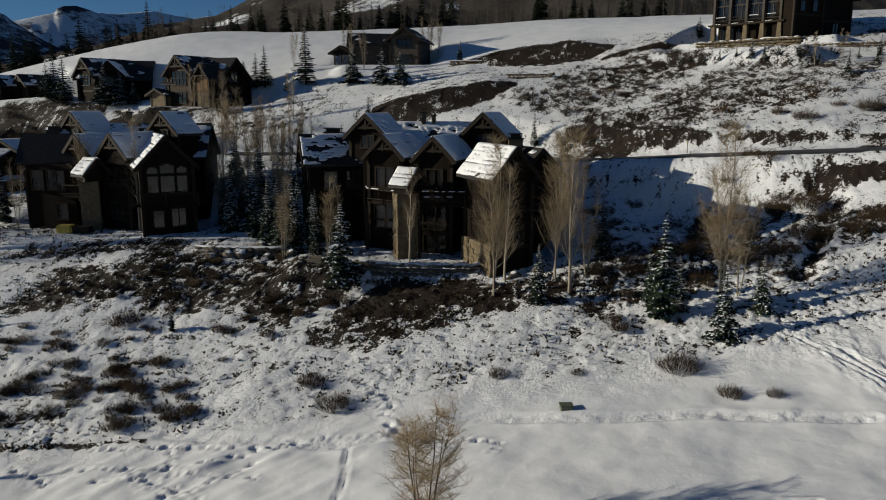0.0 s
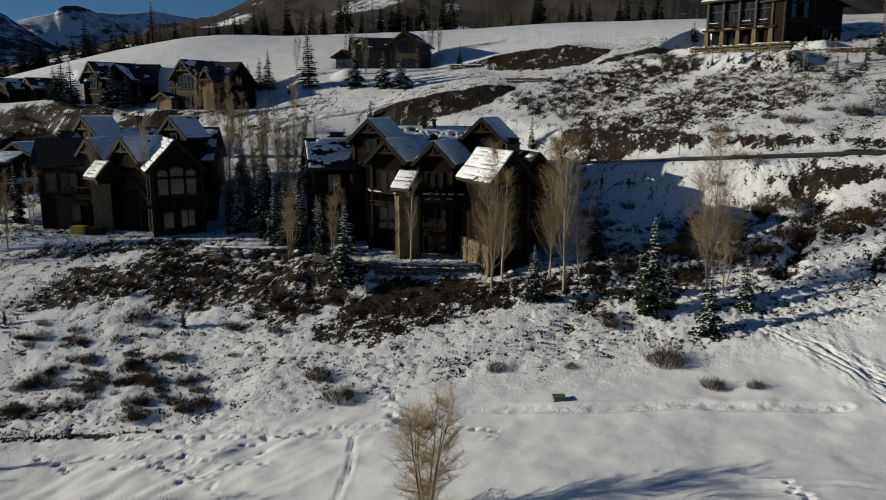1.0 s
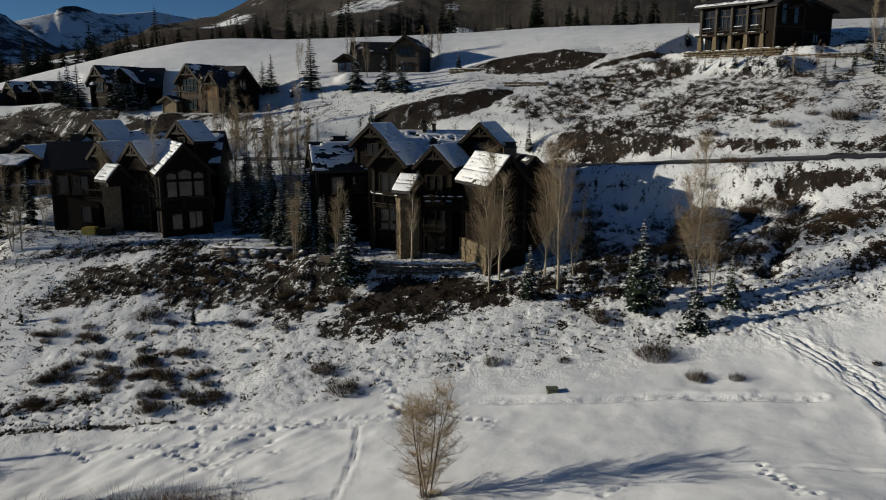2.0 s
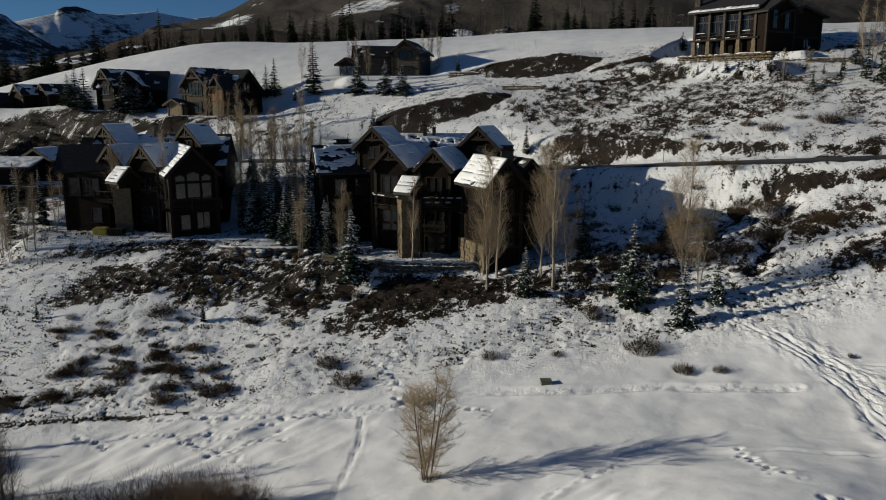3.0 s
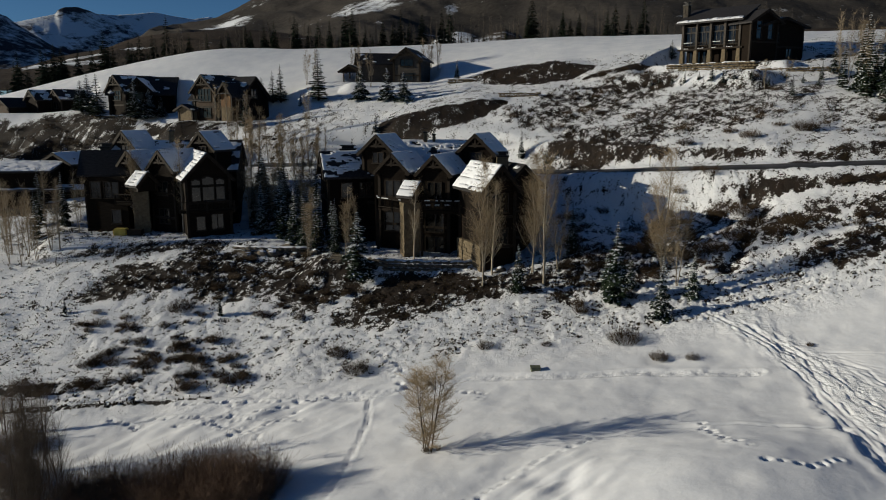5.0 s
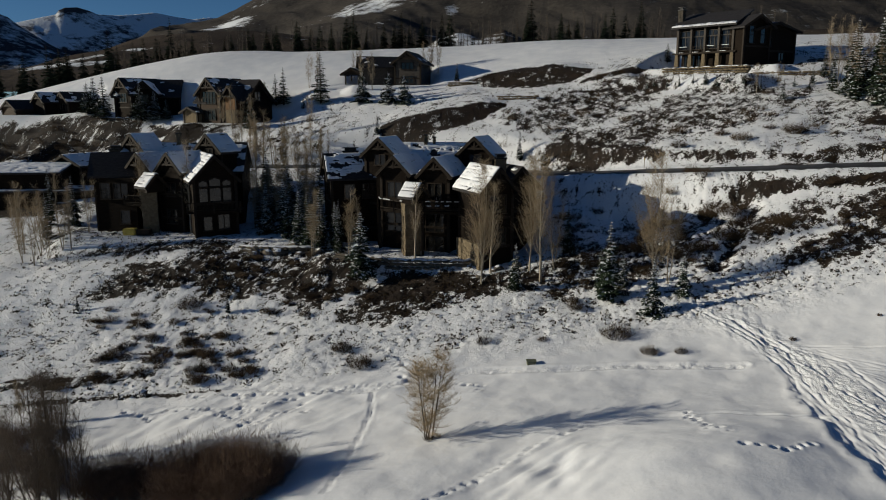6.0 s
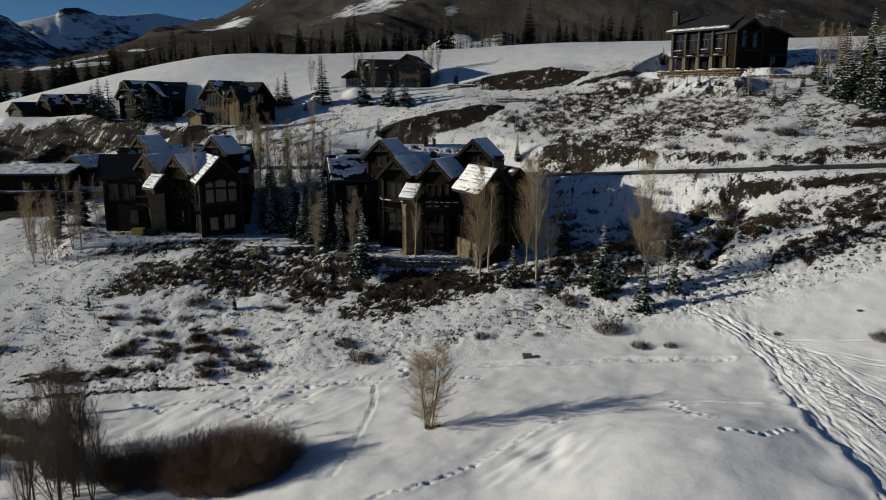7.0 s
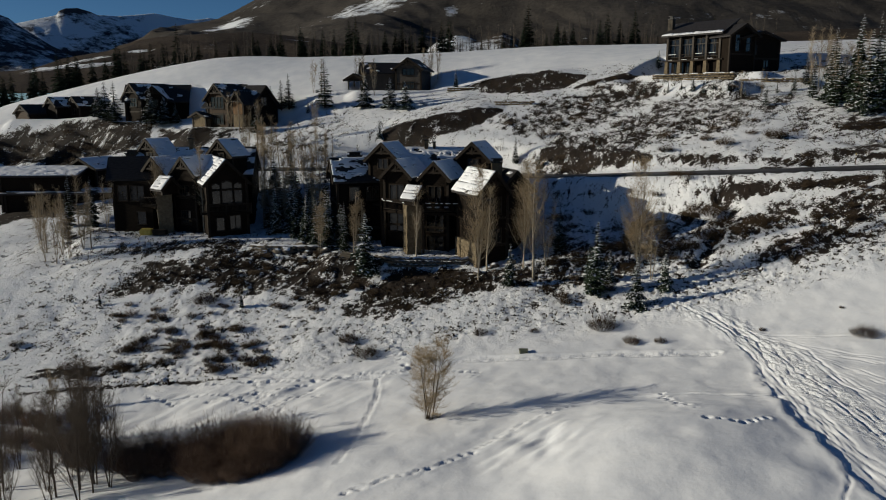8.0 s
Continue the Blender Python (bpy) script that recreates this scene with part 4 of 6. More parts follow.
def retaining_wall(pts, top_z, label, mat=None, name="retaining_wall", seed=3, course=0.42):
    """A wall of stones along a line, level on top, each stone a part of its own; snow lies on it."""
    a0 = pts[0]
    w = thing(name, a0[0], a0[1], height(a0[0], a0[1]), label, "wall")
    rng = random.Random(seed)
    shapes = []
    for k in range(6):
        bm = bmesh.new()
        bmesh.ops.create_icosphere(bm, subdivisions=1, radius=0.5)
        for v in bm.verts:
            v.co = Vector((v.co.x * 1.25, v.co.y * 0.9, v.co.z)) * (1 + 0.3 * noise.noise(v.co * 2.2 + Vector((k * 5, 0, 0))))
            v.co.z = max(min(v.co.z, 0.38), -0.4)
        me = bpy.data.meshes.new("stone")
        bm.to_mesh(me)
        bm.free()
        me.materials.append(mat or BOULDER)
        shapes.append(me)
    top = []
    for a, b in zip(pts, pts[1:]):
        length = math.hypot(b[0] - a[0], b[1] - a[1])
        ang = math.atan2(b[1] - a[1], b[0] - a[0])
        for r in range(5):
            s = rng.uniform(0, 0.3)
            while s < length:
                size = rng.uniform(0.55, 0.95)
                t = min(s + size / 2, length) / length
                x, y = a[0] + t * (b[0] - a[0]), a[1] + t * (b[1] - a[1])
                z = top_z - (r + 0.5) * course
                s += size * 0.95
                if z < height(x, y) - 0.25 and r > 1:
                    continue
                o = new("stone", rng.choice(shapes))
                o.parent = w
                o.location = Vector((x + rng.uniform(-0.05, 0.05), y + rng.uniform(-0.08, 0.08) - r * 0.06, z)) - w.location
                o.rotation_euler = (rng.uniform(-0.15, 0.15), rng.uniform(-0.15, 0.15), ang + rng.choice((0, math.pi)) + rng.uniform(-0.15, 0.15))
                o.scale = (size, rng.uniform(0.6, 0.8), course * rng.uniform(1.1, 1.35))
        n = max(2, int(length / 0.5))
        for i in range(n + 1):
            t = i / n
            x, y = a[0] + t * (b[0] - a[0]), a[1] + t * (b[1] - a[1])
            top.append(Vector((x, y, top_z)) - w.location)
    bm = bmesh.new()
    prev = None
    for i, p in enumerate(top):
        wd = 0.26 + 0.12 * noise.noise(p * 1.3)
        p = p + Vector((0, 0, 0.2 * noise.noise(p * 1.9 + Vector((seed, 0, 0))) - 0.1))
        sec = [bm.verts.new(p + Vector((0, q, hh))) for q, hh in ((-wd, -0.03), (-wd * 0.7, 0.06), (0, 0.12 + 0.05 * noise.noise(p)), (wd, 0.1), (wd * 1.3, -0.1))]
        if prev:
            for j in range(4):
                f = bm.faces.new((prev[j], prev[j + 1], sec[j + 1], sec[j]))
                f.smooth = True
        prev = sec
    bmesh.ops.recalc_face_normals(bm, faces=bm.faces)
    part("snow", bm, SNOW, w, "snow on the wall top")
    return w


lodge_west()
lodge_east()
house_hilltop()
grey_house = simple_house(-10, 137, 26.9, "grey-brown timber house with a low gable and porch", [
    ((-6.8, 133.6, -12, 5.2, 9, 31.6, 1.9, 26.6), dict(snow=(0.35, 0.2), seed=41.0, wall=TIMBER_GREY, wins=[(0, 30.3, 2.4, 1.2, 3, 1), (0, 27.6, 2.4, 1.3, 3, 1)])),
    ((-16.5, 138.5, -78, 6, 11, 31.0, 1.8, 26.6), dict(snow=(0.1, 0.3), seed=42.0, wall=TIMBER_GREY, truss=False, wins=[(0, 28, 1.5, 1.4, 2, 1)])),
    ((-18.3, 137.0, -12, 3, 4, 29.6, 0.9, 29.35), dict(snow=(0.3, 0.3), seed=43.0, truss=False, wall=TRIM))])
porch = place(-18.3, 137.0, -12, grey_house)
for x, y in ((-1.35, 0.15), (1.35, 0.15), (-1.35, 3.85), (1.35, 3.85)):
    bm = bmesh.new()
    box(bm, x - 0.12, x + 0.12, y - 0.12, y + 0.12, -0.6, 2.45, porch)
    part("porch_post", bm, TIMBER_GREY, grey_house, "timber post of the open porch")
bm = bmesh.new()
box(bm, -1.7, 1.7, -0.2, 4.1, -0.8, 0.1, porch)
part("porch_floor", bm, STONE_DARK, grey_house)
warm_house = simple_house(-40, 129, 19.9, "tall timber house with warm lit cladding and a stone base", [
    ((-44.3, 127.0, -30, 5.4, 8, 25.6, 2.6, 19.8), dict(snow=(0.0, 0.3), seed=51.0, wall=TIMBER_MID, wins=[(0, 23.6, 3.4, 2.2, 4, 2), (0, 20.6, 3.0, 2.0, 3, 1)])),
    ((-35.6, 129.0, 68, 8.6, 11, 24.2, 3.7, 19.8), dict(snow=(0.2, 0.0), seed=52.0, truss=False, wins=[(0, 24.2, 1.8, 1.6, 2, 1), (-1.5, 20.8, 1.4, 1.5, 2, 1)])),
    ((-39.7, 124.9, -28, 2.7, 4.5, 25.0, 1.7, 19.8), dict(snow=(0.97, 0.1), seed=53.0, wall=TIMBER_MID, truss=False)),
    ((-48.4, 128.0, -30, 3.6, 4, 22.0, 0.8, 19.8), dict(snow=(0.2, 0.5), seed=54.0, truss=False, wall=STONE))])
bay = place(-39.7, 124.9, -28, warm_house)
for nm, z0, z1, mat, lab in (("cladding_panel", 2.6, 4.9, TIMBER_WARM, "warm orange timber cladding"), ("stone_base", -0.1, 2.55, STONE, "tan stone base")):
    bm = bmesh.new()
    box(bm, -1.15, 1.15, -0.14, 0.0, z0, z1, bay)
    part(nm, bm, mat, warm_house, lab)
bm = bmesh.new()
prism(bm, [(-1.8, 5.0), (1.8, 5.0), (1.8, 5.14), (-1.8, 5.14)], -1.0, 0.0, bay)
bmesh.ops.recalc_face_normals(bm, faces=bm.faces)
part("porch_roof", bm, ROOF, warm_house)
simple_house(-64, 146, 20.5, "dark timber house among firs with a snowy dormer", [
    ((-67.6, 143.2, -35, 6.0, 9, 26.0, 2.8, 20.4), dict(snow=(0.1, 0.4), seed=61.0, wins=[(0, 24.0, 2.8, 1.8, 3, 2)])),
    ((-62.8, 142.5, 8, 4.6, 8, 26.0, 2.2, 20.4), dict(snow=(0.8, 0.7), seed=62.0, wins=[(0, 24.0, 2.0, 1.5, 2, 1), (0, 21.4, 2.0, 1.5, 2, 1)])),
    ((-70.2, 148.0, -80, 8, 13, 25.4, 3.2, 20.4), dict(snow=(0.1, 0.2), seed=63.0, truss=False))])
simple_house(-88, 153, 21.1, "dark gabled house at the edge of the snowy slope", [
    ((-84.2, 150.6, -36, 4.4, 6, 24.3, 1.8, 20.9), dict(snow=(0.1, 0.4), seed=71.0, over=0.5, wins=[(0, 22.3, 2, 1.4, 2, 1)])),
    ((-89.6, 150.8, -36, 4.6, 6, 24.2, 1.8, 20.9), dict(snow=(0.1, 0.6), seed=72.0, over=0.5)),
    ((-96.0, 150.2, -30, 5, 6, 22.6, 1.7, 20.0), dict(snow=(0.4, 0.1), seed=73.0, over=0.5, wall=TIMBER_MID))])
simple_house(-72, 105, 7.4, "low dark house with broad flat snow-covered roofs", [
    ((-70.5, 100.0, -86, 9, 12, 13.2, 0.9, 7.2), dict(snow=(0.9, 0.97), seed=81.0, truss=False, over=1.0)),
    ((-69.6, 97.6, -86, 5, 16.5, 10.3, 0.3, 6.0), dict(snow=(0.9, 0.5), seed=84.0, truss=False, over=0.6)),
    ((-78.5, 107.0, -86, 9, 9, 12.6, 0.8, 7.2), dict(snow=(0.9, 0.97), seed=82.0, truss=False, over=1.0)),
    ((-59.5, 101.0, -20, 5.5, 6, 14.0, 1.4, 7.2), dict(snow=(0.5, 0.9), seed=83.0, truss=False))])
simple_house(68, 93, 26.4, "pale green house behind tall firs", [
    ((67.6, 89.6, -20, 7, 8, 29.6, 2.0, 26.2), dict(snow=(0.9, 0.9), seed=91.0, wall=PALE_GREEN, wins=[(-1.5, 27.4, 1.2, 1.4, 2, 1), (1.5, 27.4, 1.2, 1.4, 2, 1)]))])


# ---- trees and shrubs ----
def tube(verts, faces, path, radii, sides=4):
    """Adds a tapered tube along path to the lists."""
    base = len(verts)
    up = Vector((0.13, 0.97, 0.2))
    for i, p in enumerate(path):
        d = (path[min(i + 1, len(path) - 1)] - path[max(i - 1, 0)]).normalized()
        u = d.cross(up).normalized()
        v = d.cross(u)
        for s in range(sides):
            a = 2 * math.pi * s / sides
            verts.append(tuple(p + (u * math.cos(a) + v * math.sin(a)) * radii[i]))
    for i in range(len(path) - 1):
        for s in range(sides):
            k = base + i * sides
            faces.append((k + s, k + (s + 1) % sides, k + sides + (s + 1) % sides, k + sides + s))


def limb(rng, start, way, length, bend, n=5, rise=0.25):
    path, p, d = [start], start.copy(), way.normalized()
    for i in range(n):
        d = (d + Vector((rng.uniform(-bend, bend), rng.uniform(-bend, bend), rng.uniform(-bend, bend) + rise * 0.3))).normalized()
        p = p + d * length / n
        path.append(p.copy())
    return path


def bare_tree(name, seed, high, stems, spread, twigs, label, thick=0.02, bark=None, twig=None, category="tree", lean_most=0.34, low=0.04, flat=1.0, vase=False):
    """A leafless tree: stems with limbs, and a crown of fine twigs."""
    rng = random.Random(seed)
    t = thing(name, 0, 0, 0, label, category)
    tv, tf, cv, cf = [], [], [], []
    for s in range(stems):
        a = 2 * math.pi * (s + rng.uniform(-0.3, 0.3)) / stems
        lean = Vector((math.cos(a), math.sin(a), 0)) * (0.05 if stems == 1 else rng.uniform(0.25, 1.0) * lean_most)
        top = high * (1.0 if s == 0 else rng.uniform(0.72, 0.98))
        start = Vector((rng.uniform(-0.05, 0.05) * stems, rng.uniform(-0.05, 0.05) * stems, -0.4))
        stem = limb(rng, start, Vector((0, 0, 1)) + lean, top + 0.4, 0.05, 9, 0.12)
        r0 = thick * top * (1.0 if stems == 1 else 0.62)
        tube(tv, tf, stem, [r0 * (1 - 0.9 * i / 9) + 0.006 for i in range(10)], 6)
        nb = int(34 / (1 + 0.28 * (stems - 1))) + 8
        for b in range(nb):
            f = rng.uniform(low, 0.98)
            k = f * 9
            i = min(int(k), 8)
            p = stem[i].lerp(stem[i + 1], k - i)
            a = rng.uniform(0, 2 * math.pi)
            belly = math.sqrt(max(0.05, 1 - ((f - 0.42) / 0.62) ** 2))
            blen = spread * high * belly * rng.uniform(0.6, 1.1)
            br = limb(rng, p, Vector((math.cos(a), math.sin(a), rng.uniform(0.25, 0.9) * flat + 0.5 * f)), blen, 0.16, 5, 0.55 * flat)
            if vase:
                blen = spread * high * (1.15 - 0.75 * f) * rng.uniform(0.65, 1.1)
                br = limb(rng, p, Vector((math.cos(a), math.sin(a), rng.uniform(0.6, 1.7))), blen, 0.12, 5, 0.75)
            rr = r0 * (1 - f) * (0.2 if vase else 0.3) + 0.005
            tube(tv, tf, br, [rr * (1 - 0.8 * j / 5) + 0.004 for j in range(6)], 4)
            for w in range(twigs):
                g = rng.uniform(0.2, 1.0) * 5
                j = min(int(g), 4)
                q = br[j].lerp(br[j + 1], g - j)
                a2 = rng.uniform(0, 2 * math.pi)
                tw = limb(rng, q, Vector((math.cos(a2) * 0.9, math.sin(a2) * 0.9, rng.uniform(-0.1, 0.9))), rng.uniform(0.25, 0.8) * (0.6 + high / 16), 0.25, 3, 0.5)
                tube(cv, cf, tw, [0.0068, 0.0055, 0.0045, 0.003], 3)
    for nm, v, f, mat in (("trunk", tv, tf, bark or BARK), ("crown", cv, cf, twig or TWIG)):
        o = new(nm, flat_mesh(nm, v, f, mat, True))
        o.parent = t
    return t


def fir_tree(name, seed, high, wide, snowy, label):
    """A fir: trunk, whorls of drooping boughs with ragged sprays of needles, and snow caught on them."""
    rng = random.Random(seed)
    t = thing(name, 0, 0, 0, label, "tree")
    tv, tf, nv, nf, sv, sf = [], [], [], [], [], []
    tube(tv, tf, [Vector((0, 0, -0.4)), Vector((0, 0, high * 0.5)), Vector((0, 0, high))], [0.016 * high, 0.009 * high, 0.01], 6)
    z = high * 0.05
    while z < high * 0.985:
        f = z / high
        reach = wide * (1 - f) ** 0.85 * rng.uniform(0.75, 1.1) + 0.06
        for b in range(max(5, int(9 - 3 * f))):
            a = rng.uniform(0, 2 * math.pi)
            r = reach * rng.uniform(0.65, 1.15)
            d = Vector((math.cos(a), math.sin(a), 0))
            side = Vector((-d.y, d.x, 0))
            segs = 4
            droop = rng.uniform(0.18, 0.42)
            pts = [Vector((0, 0, z)) + d * r * i / segs + Vector((0, 0, 0.12 * r * i / segs - droop * r * (i / segs) ** 2)) for i in range(segs + 1)]
            for i in range(segs):
                p, q = pts[i], pts[i + 1]
                half = r * 0.48 * (1 - 0.6 * i / segs)
                for k in range(12):
                    s = rng.choice((-1, 1))
                    m = p.lerp(q, rng.random())
                    tip = m + side * s * half * rng.uniform(0.5, 1.2) + d * r * rng.uniform(0.08, 0.26) + Vector((0, 0, rng.uniform(-0.22, 0.03) * r))
                    root = m - d * r * 0.08
                    n0 = len(nv)
                    nv.extend([tuple(root + Vector((0, 0, 0.03))), tuple(m + d * r * 0.13 - Vector((0, 0, 0.07 * r))), tuple(tip)])
                    nf.append((n0, n0 + 1, n0 + 2))
                    if rng.random() < snowy:
                        n0 = len(sv)
                        lift = Vector((0, 0, 0.035 + 0.01 * r))
                        out = m + d * r * 0.13 - Vector((0, 0, 0.07 * r))
                        c = (root + out + tip) / 3
                        grow = rng.uniform(0.55, 0.95)
                        sv.extend([tuple(c + (w - c) * grow + lift) for w in (root, out, tip)] + [tuple(c + lift * 2.2)])
                        sf.extend([(n0, n0 + 1, n0 + 3), (n0 + 1, n0 + 2, n0 + 3), (n0 + 2, n0, n0 + 3)])
                n0 = len(nv)
                wv = side * r * 0.07
                nv.extend([tuple(p + wv), tuple(p - wv), tuple(q - wv * 0.6), tuple(q + wv * 0.6)])
                nf.append((n0, n0 + 1, n0 + 2, n0 + 3))
        z += high * 0.03 * rng.uniform(0.8, 1.3) + 0.03
    for nm, v, f, mat in (("trunk", tv, tf, FIR_BARK), ("crown", nv, nf, NEEDLES)) + ((("snow", sv, sf, SNOW),) if sf else ()):
        o = new(nm, flat_mesh(nm, v, f, mat))
        o.parent = t
        if nm == "snow":
            tagged(o, "snow caught on the boughs", kind="stuff")
    return t


def shrub(name, seed, high, wide, stems, mat, label, forks=3, lean=0.55, fine=1.0):
    """A bare many-stemmed shrub, one mesh of fine stems."""
    rng = random.Random(seed)
    v, f = [], []
    for s in range(stems):
        a = rng.uniform(0, 2 * math.pi)
        q = rng.random() ** 0.5
        start = Vector((math.cos(a) * q * wide * 0.45, math.sin(a) * q * wide * 0.45, -0.1))
        way = Vector((math.cos(a) * q * lean, math.sin(a) * q * lean, 1))
        st = limb(rng, start, way, high * rng.uniform(0.5, 1.15) * (1 - 0.4 * q), 0.16, 4, 0.2)
        r0 = 0.006 + 0.006 * high
        r0 *= 0.75 * fine if lean > 1 else fine
        tube(v, f, st, [r0, r0 * 0.8, r0 * 0.65, r0 * 0.5, r0 * 0.25], 3)
        for b in range(forks):
            k = rng.uniform(1.2, 3.8)
            i = int(k)
            p = st[i].lerp(st[i + 1], k - i)
            br = limb(rng, p, Vector((rng.uniform(-1, 1), rng.uniform(-1, 1), rng.uniform(0.5, 1.3))), high * rng.uniform(0.2, 0.4), 0.25, 2, 0.3)
            tube(v, f, br, [r0 * 0.5, r0 * 0.4, r0 * 0.2], 3)
    return tagged(new(name, flat_mesh(name, v, f, mat, True)), label, "shrub")


def plant(proto, high, rows, rng, sink=0.0, group="", girth=1.0):
    """Copies of the prototypes (each for a height of high) at rows of x, y, height."""
    for x, y, h in rows:
        k = rng.randrange(len(proto))
        s = h / high
        m = pose(x, y, height(x, y) - sink, 0, 0, rng.uniform(0, 360)) @ Matrix.Diagonal((s * girth * rng.uniform(0.9, 1.1), s * girth * rng.uniform(0.9, 1.1), s, 1))
        o = copy_thing(proto[k], m)
        o.scale = m.to_scale()
        if group:
            o["group"] = group


def discard(protos):
    for o in protos:
        for c in list(o.children_recursive):
            bpy.data.objects.remove(c)
        bpy.data.objects.remove(o)


ASPENS = [(-0.9, 30.1, 6.2), (-50.8, 75.3, 8.7), (-49.0, 73.9, 6.4), (-47.6, 74.8, 9.4), (-46.6, 74.9, 6.8), (-46.4, 79.5, 7.5), (-10.7, 68.0, 7.8), (-9.9, 68.7, 6.7), (-3.1, 65.5, 8.5), (4.1, 58.0, 11.9), (5.2, 60.0, 9.6), (9.2, 59.5, 11.3), (10.1, 57.0, 11.8), (11.8, 59.1, 9.5), (20.1, 51.7, 12.4), (21.7, 52.5, 8.2), (-39.5, 80.4, 12.0), (-39.1, 82.3, 9.7), (-32.6, 78.4, 11.7), (-25.5, 83.1, 8.5), (-25.0, 85.1, 7.0)]  # bare aspens near the houses and on the meadow: x, y, height
ASPENS_ABOVE = [(-35.0, 113.3, 7.7), (-32.8, 110.5, 9.0), (-31.2, 108.7, 8.5), (-29.0, 104.4, 9.2), (-27.6, 104.5, 7.7), (-24.4, 93.1, 7.1), (-23.2, 94.0, 6.2), (-21.9, 95.5, 6.7), (-20.7, 96.8, 5.6), (-19.9, 104.7, 6.3), (-18.9, 107.4, 4.9), (-18.4, 142.6, 5.9), (-15.6, 131.1, 7.6), (-13.6, 130.9, 6.9), (-3.6, 143.4, 6.2), (-2.4, 143.2, 6.4), (-0.8, 141.8, 5.9), (-40.6, 122.7, 6.6), (-38.7, 121.5, 7.6), (46.3, 94.7, 4.4), (49.4, 94.5, 4.2), (58.0, 96.9, 8.4), (57.5, 93.2, 9.5), (57.5, 90.8, 10.1), (57.7, 88.2, 9.5), (59.4, 85.2, 9.6), (-27.1, 138.0, 6.6), (-25.3, 136.5, 7.1), (-57.9, 116.2, 4.2)]  # bare aspens up the hill
FIRS = [(15.8, 51.5, 7.6), (18.9, 47.7, 5.2), (22.4, 50.2, 4.1), (7.4, 55.7, 4.8), (13.6, 61.9, 5.5), (-5.8, 72.3, 5.5), (-14.6, 70.7, 8.3), (-18.4, 80.1, 7.0), (-21.0, 82.8, 6.9), (-23.5, 86.1, 6.3), (-40.2, 62.4, 1.8), (-22.7, 59.3, 2.1), (9.8, 80.8, 4.8), (-10.8, 108.4, 3.0), (11.7, 95.4, 4.9), (14.9, 92.2, 2.8), (2.9, 130.3, 3.9), (17.6, 53.5, 3.5), (-12.1, 69.0, 6.4), (15.4, 53.6, 4.2)]  # firs round the lower houses
FIRS_ABOVE = [(-23.3, 128.5, 9.3), (-32.0, 135.9, 7.4), (-33.6, 136.0, 6.2), (-27.0, 130.1, 2.5), (-70.8, 140.9, 8.8), (-74.9, 145.7, 8.3), (-76.5, 145.8, 6.6), (-62.2, 138.6, 7.5), (-59.3, 138.6, 5.8), (-56.7, 138.1, 4.2), (-14.9, 125.0, 6.1), (-9.9, 122.8, 5.7), (-6.8, 120.2, 5.1), (-35.9, 136.5, 4.8), (-34.9, 119.6, 6.6), (58.8, 85.5, 12.1), (57.0, 87.4, 9.9), (59.9, 84.2, 11.3), (58.5, 88.2, 7.4), (61.0, 83.2, 11.9), (54.8, 95.4, 2.8), (57.3, 97.1, 5.3), (42.3, 126.3, 3.5), (61.2, 84.9, 9.6)]  # firs round the upper houses
YOUNG_FIRS = [(34.5, 106.6, 1.9), (36.1, 104.9, 1.5), (37.6, 103.4, 2.1), (39.4, 102.2, 1.7), (40.8, 100.6, 2.6), (43.3, 98.4, 1.4), (45.1, 96.5, 1.9), (47.3, 95.6, 1.9), (48.7, 91.1, 3.1), (52.0, 95.1, 1.9), (53.5, 93.6, 1.7), (33.5, 107.1, 1.4), (42.0, 99.1, 1.3)]  # young firs planted below the hilltop house
SHRUBS = [(-9.4, 49.5, 1.3), (-7.4, 46.2, 1.6), (-14.1, 56.9, 0.9), (3.8, 47.1, 1.0), (8.9, 46.0, 0.6), (15.1, 44.9, 1.8), (16.9, 41.0, 1.0), (19.2, 40.2, 0.7), (33.8, 34.8, 1.3), (45.5, 79.8, 2.0), (38.8, 80.1, 1.7), (37.3, 83.1, 1.3), (31.4, 82.2, 1.4), (43.2, 82.1, 1.1), (-37.1, 60.2, 0.8), (-38.9, 50.7, 0.9), (-22.5, 47.0, 0.9), (-17.0, 54.1, 0.5), (12.6, 50.9, 1.1), (-46.9, 56.3, 0.9), (-36.5, 61.9, 0.7), (-27.3, 61.1, 1.7), (27.6, 39.2, 0.4), (34.6, 39.9, 0.3), (31.1, 62.2, 2.2), (31.7, 60.3, 1.9), (28.9, 58.4, 1.7), (33.8, 57.8, 1.2), (26.9, 56.9, 1.6), (32.3, 56.8, 1.6)]  # single shrubs: x, y, height


rng = random.Random(12)
aspens = [bare_tree("aspen_tree", 100 + i, 9.0, (2, 3, 1, 2, 1)[i], (0.22, 0.2, 0.26, 0.22, 0.24)[i], 15, thick=0.0115, lean_most=0.2, low=0.2, vase=True, label="bare grey aspen with fine upright twigs standing in snow") for i in range(5)]
shrubs_low = [shrub("grass_clump", 330, 0.8, 1.2, 120, GRASS, "clump of dead grass at the foot of a tree", 3, 1.2)]
lone = [bare_tree("birch_tree", 150, 9.0, 6, 0.25, 46, "lone many-stemmed bare tree on the snowy meadow", thick=0.0085, bark=DARK_BARK, lean_most=0.27, low=0.08, flat=0.55)]
plant(shrubs_low, 0.8, [(-0.9, 30.1, 0.45), (-0.3, 30.3, 0.35)], rng)
plant(lone, 9.0, ASPENS[:1], rng, girth=1.35)
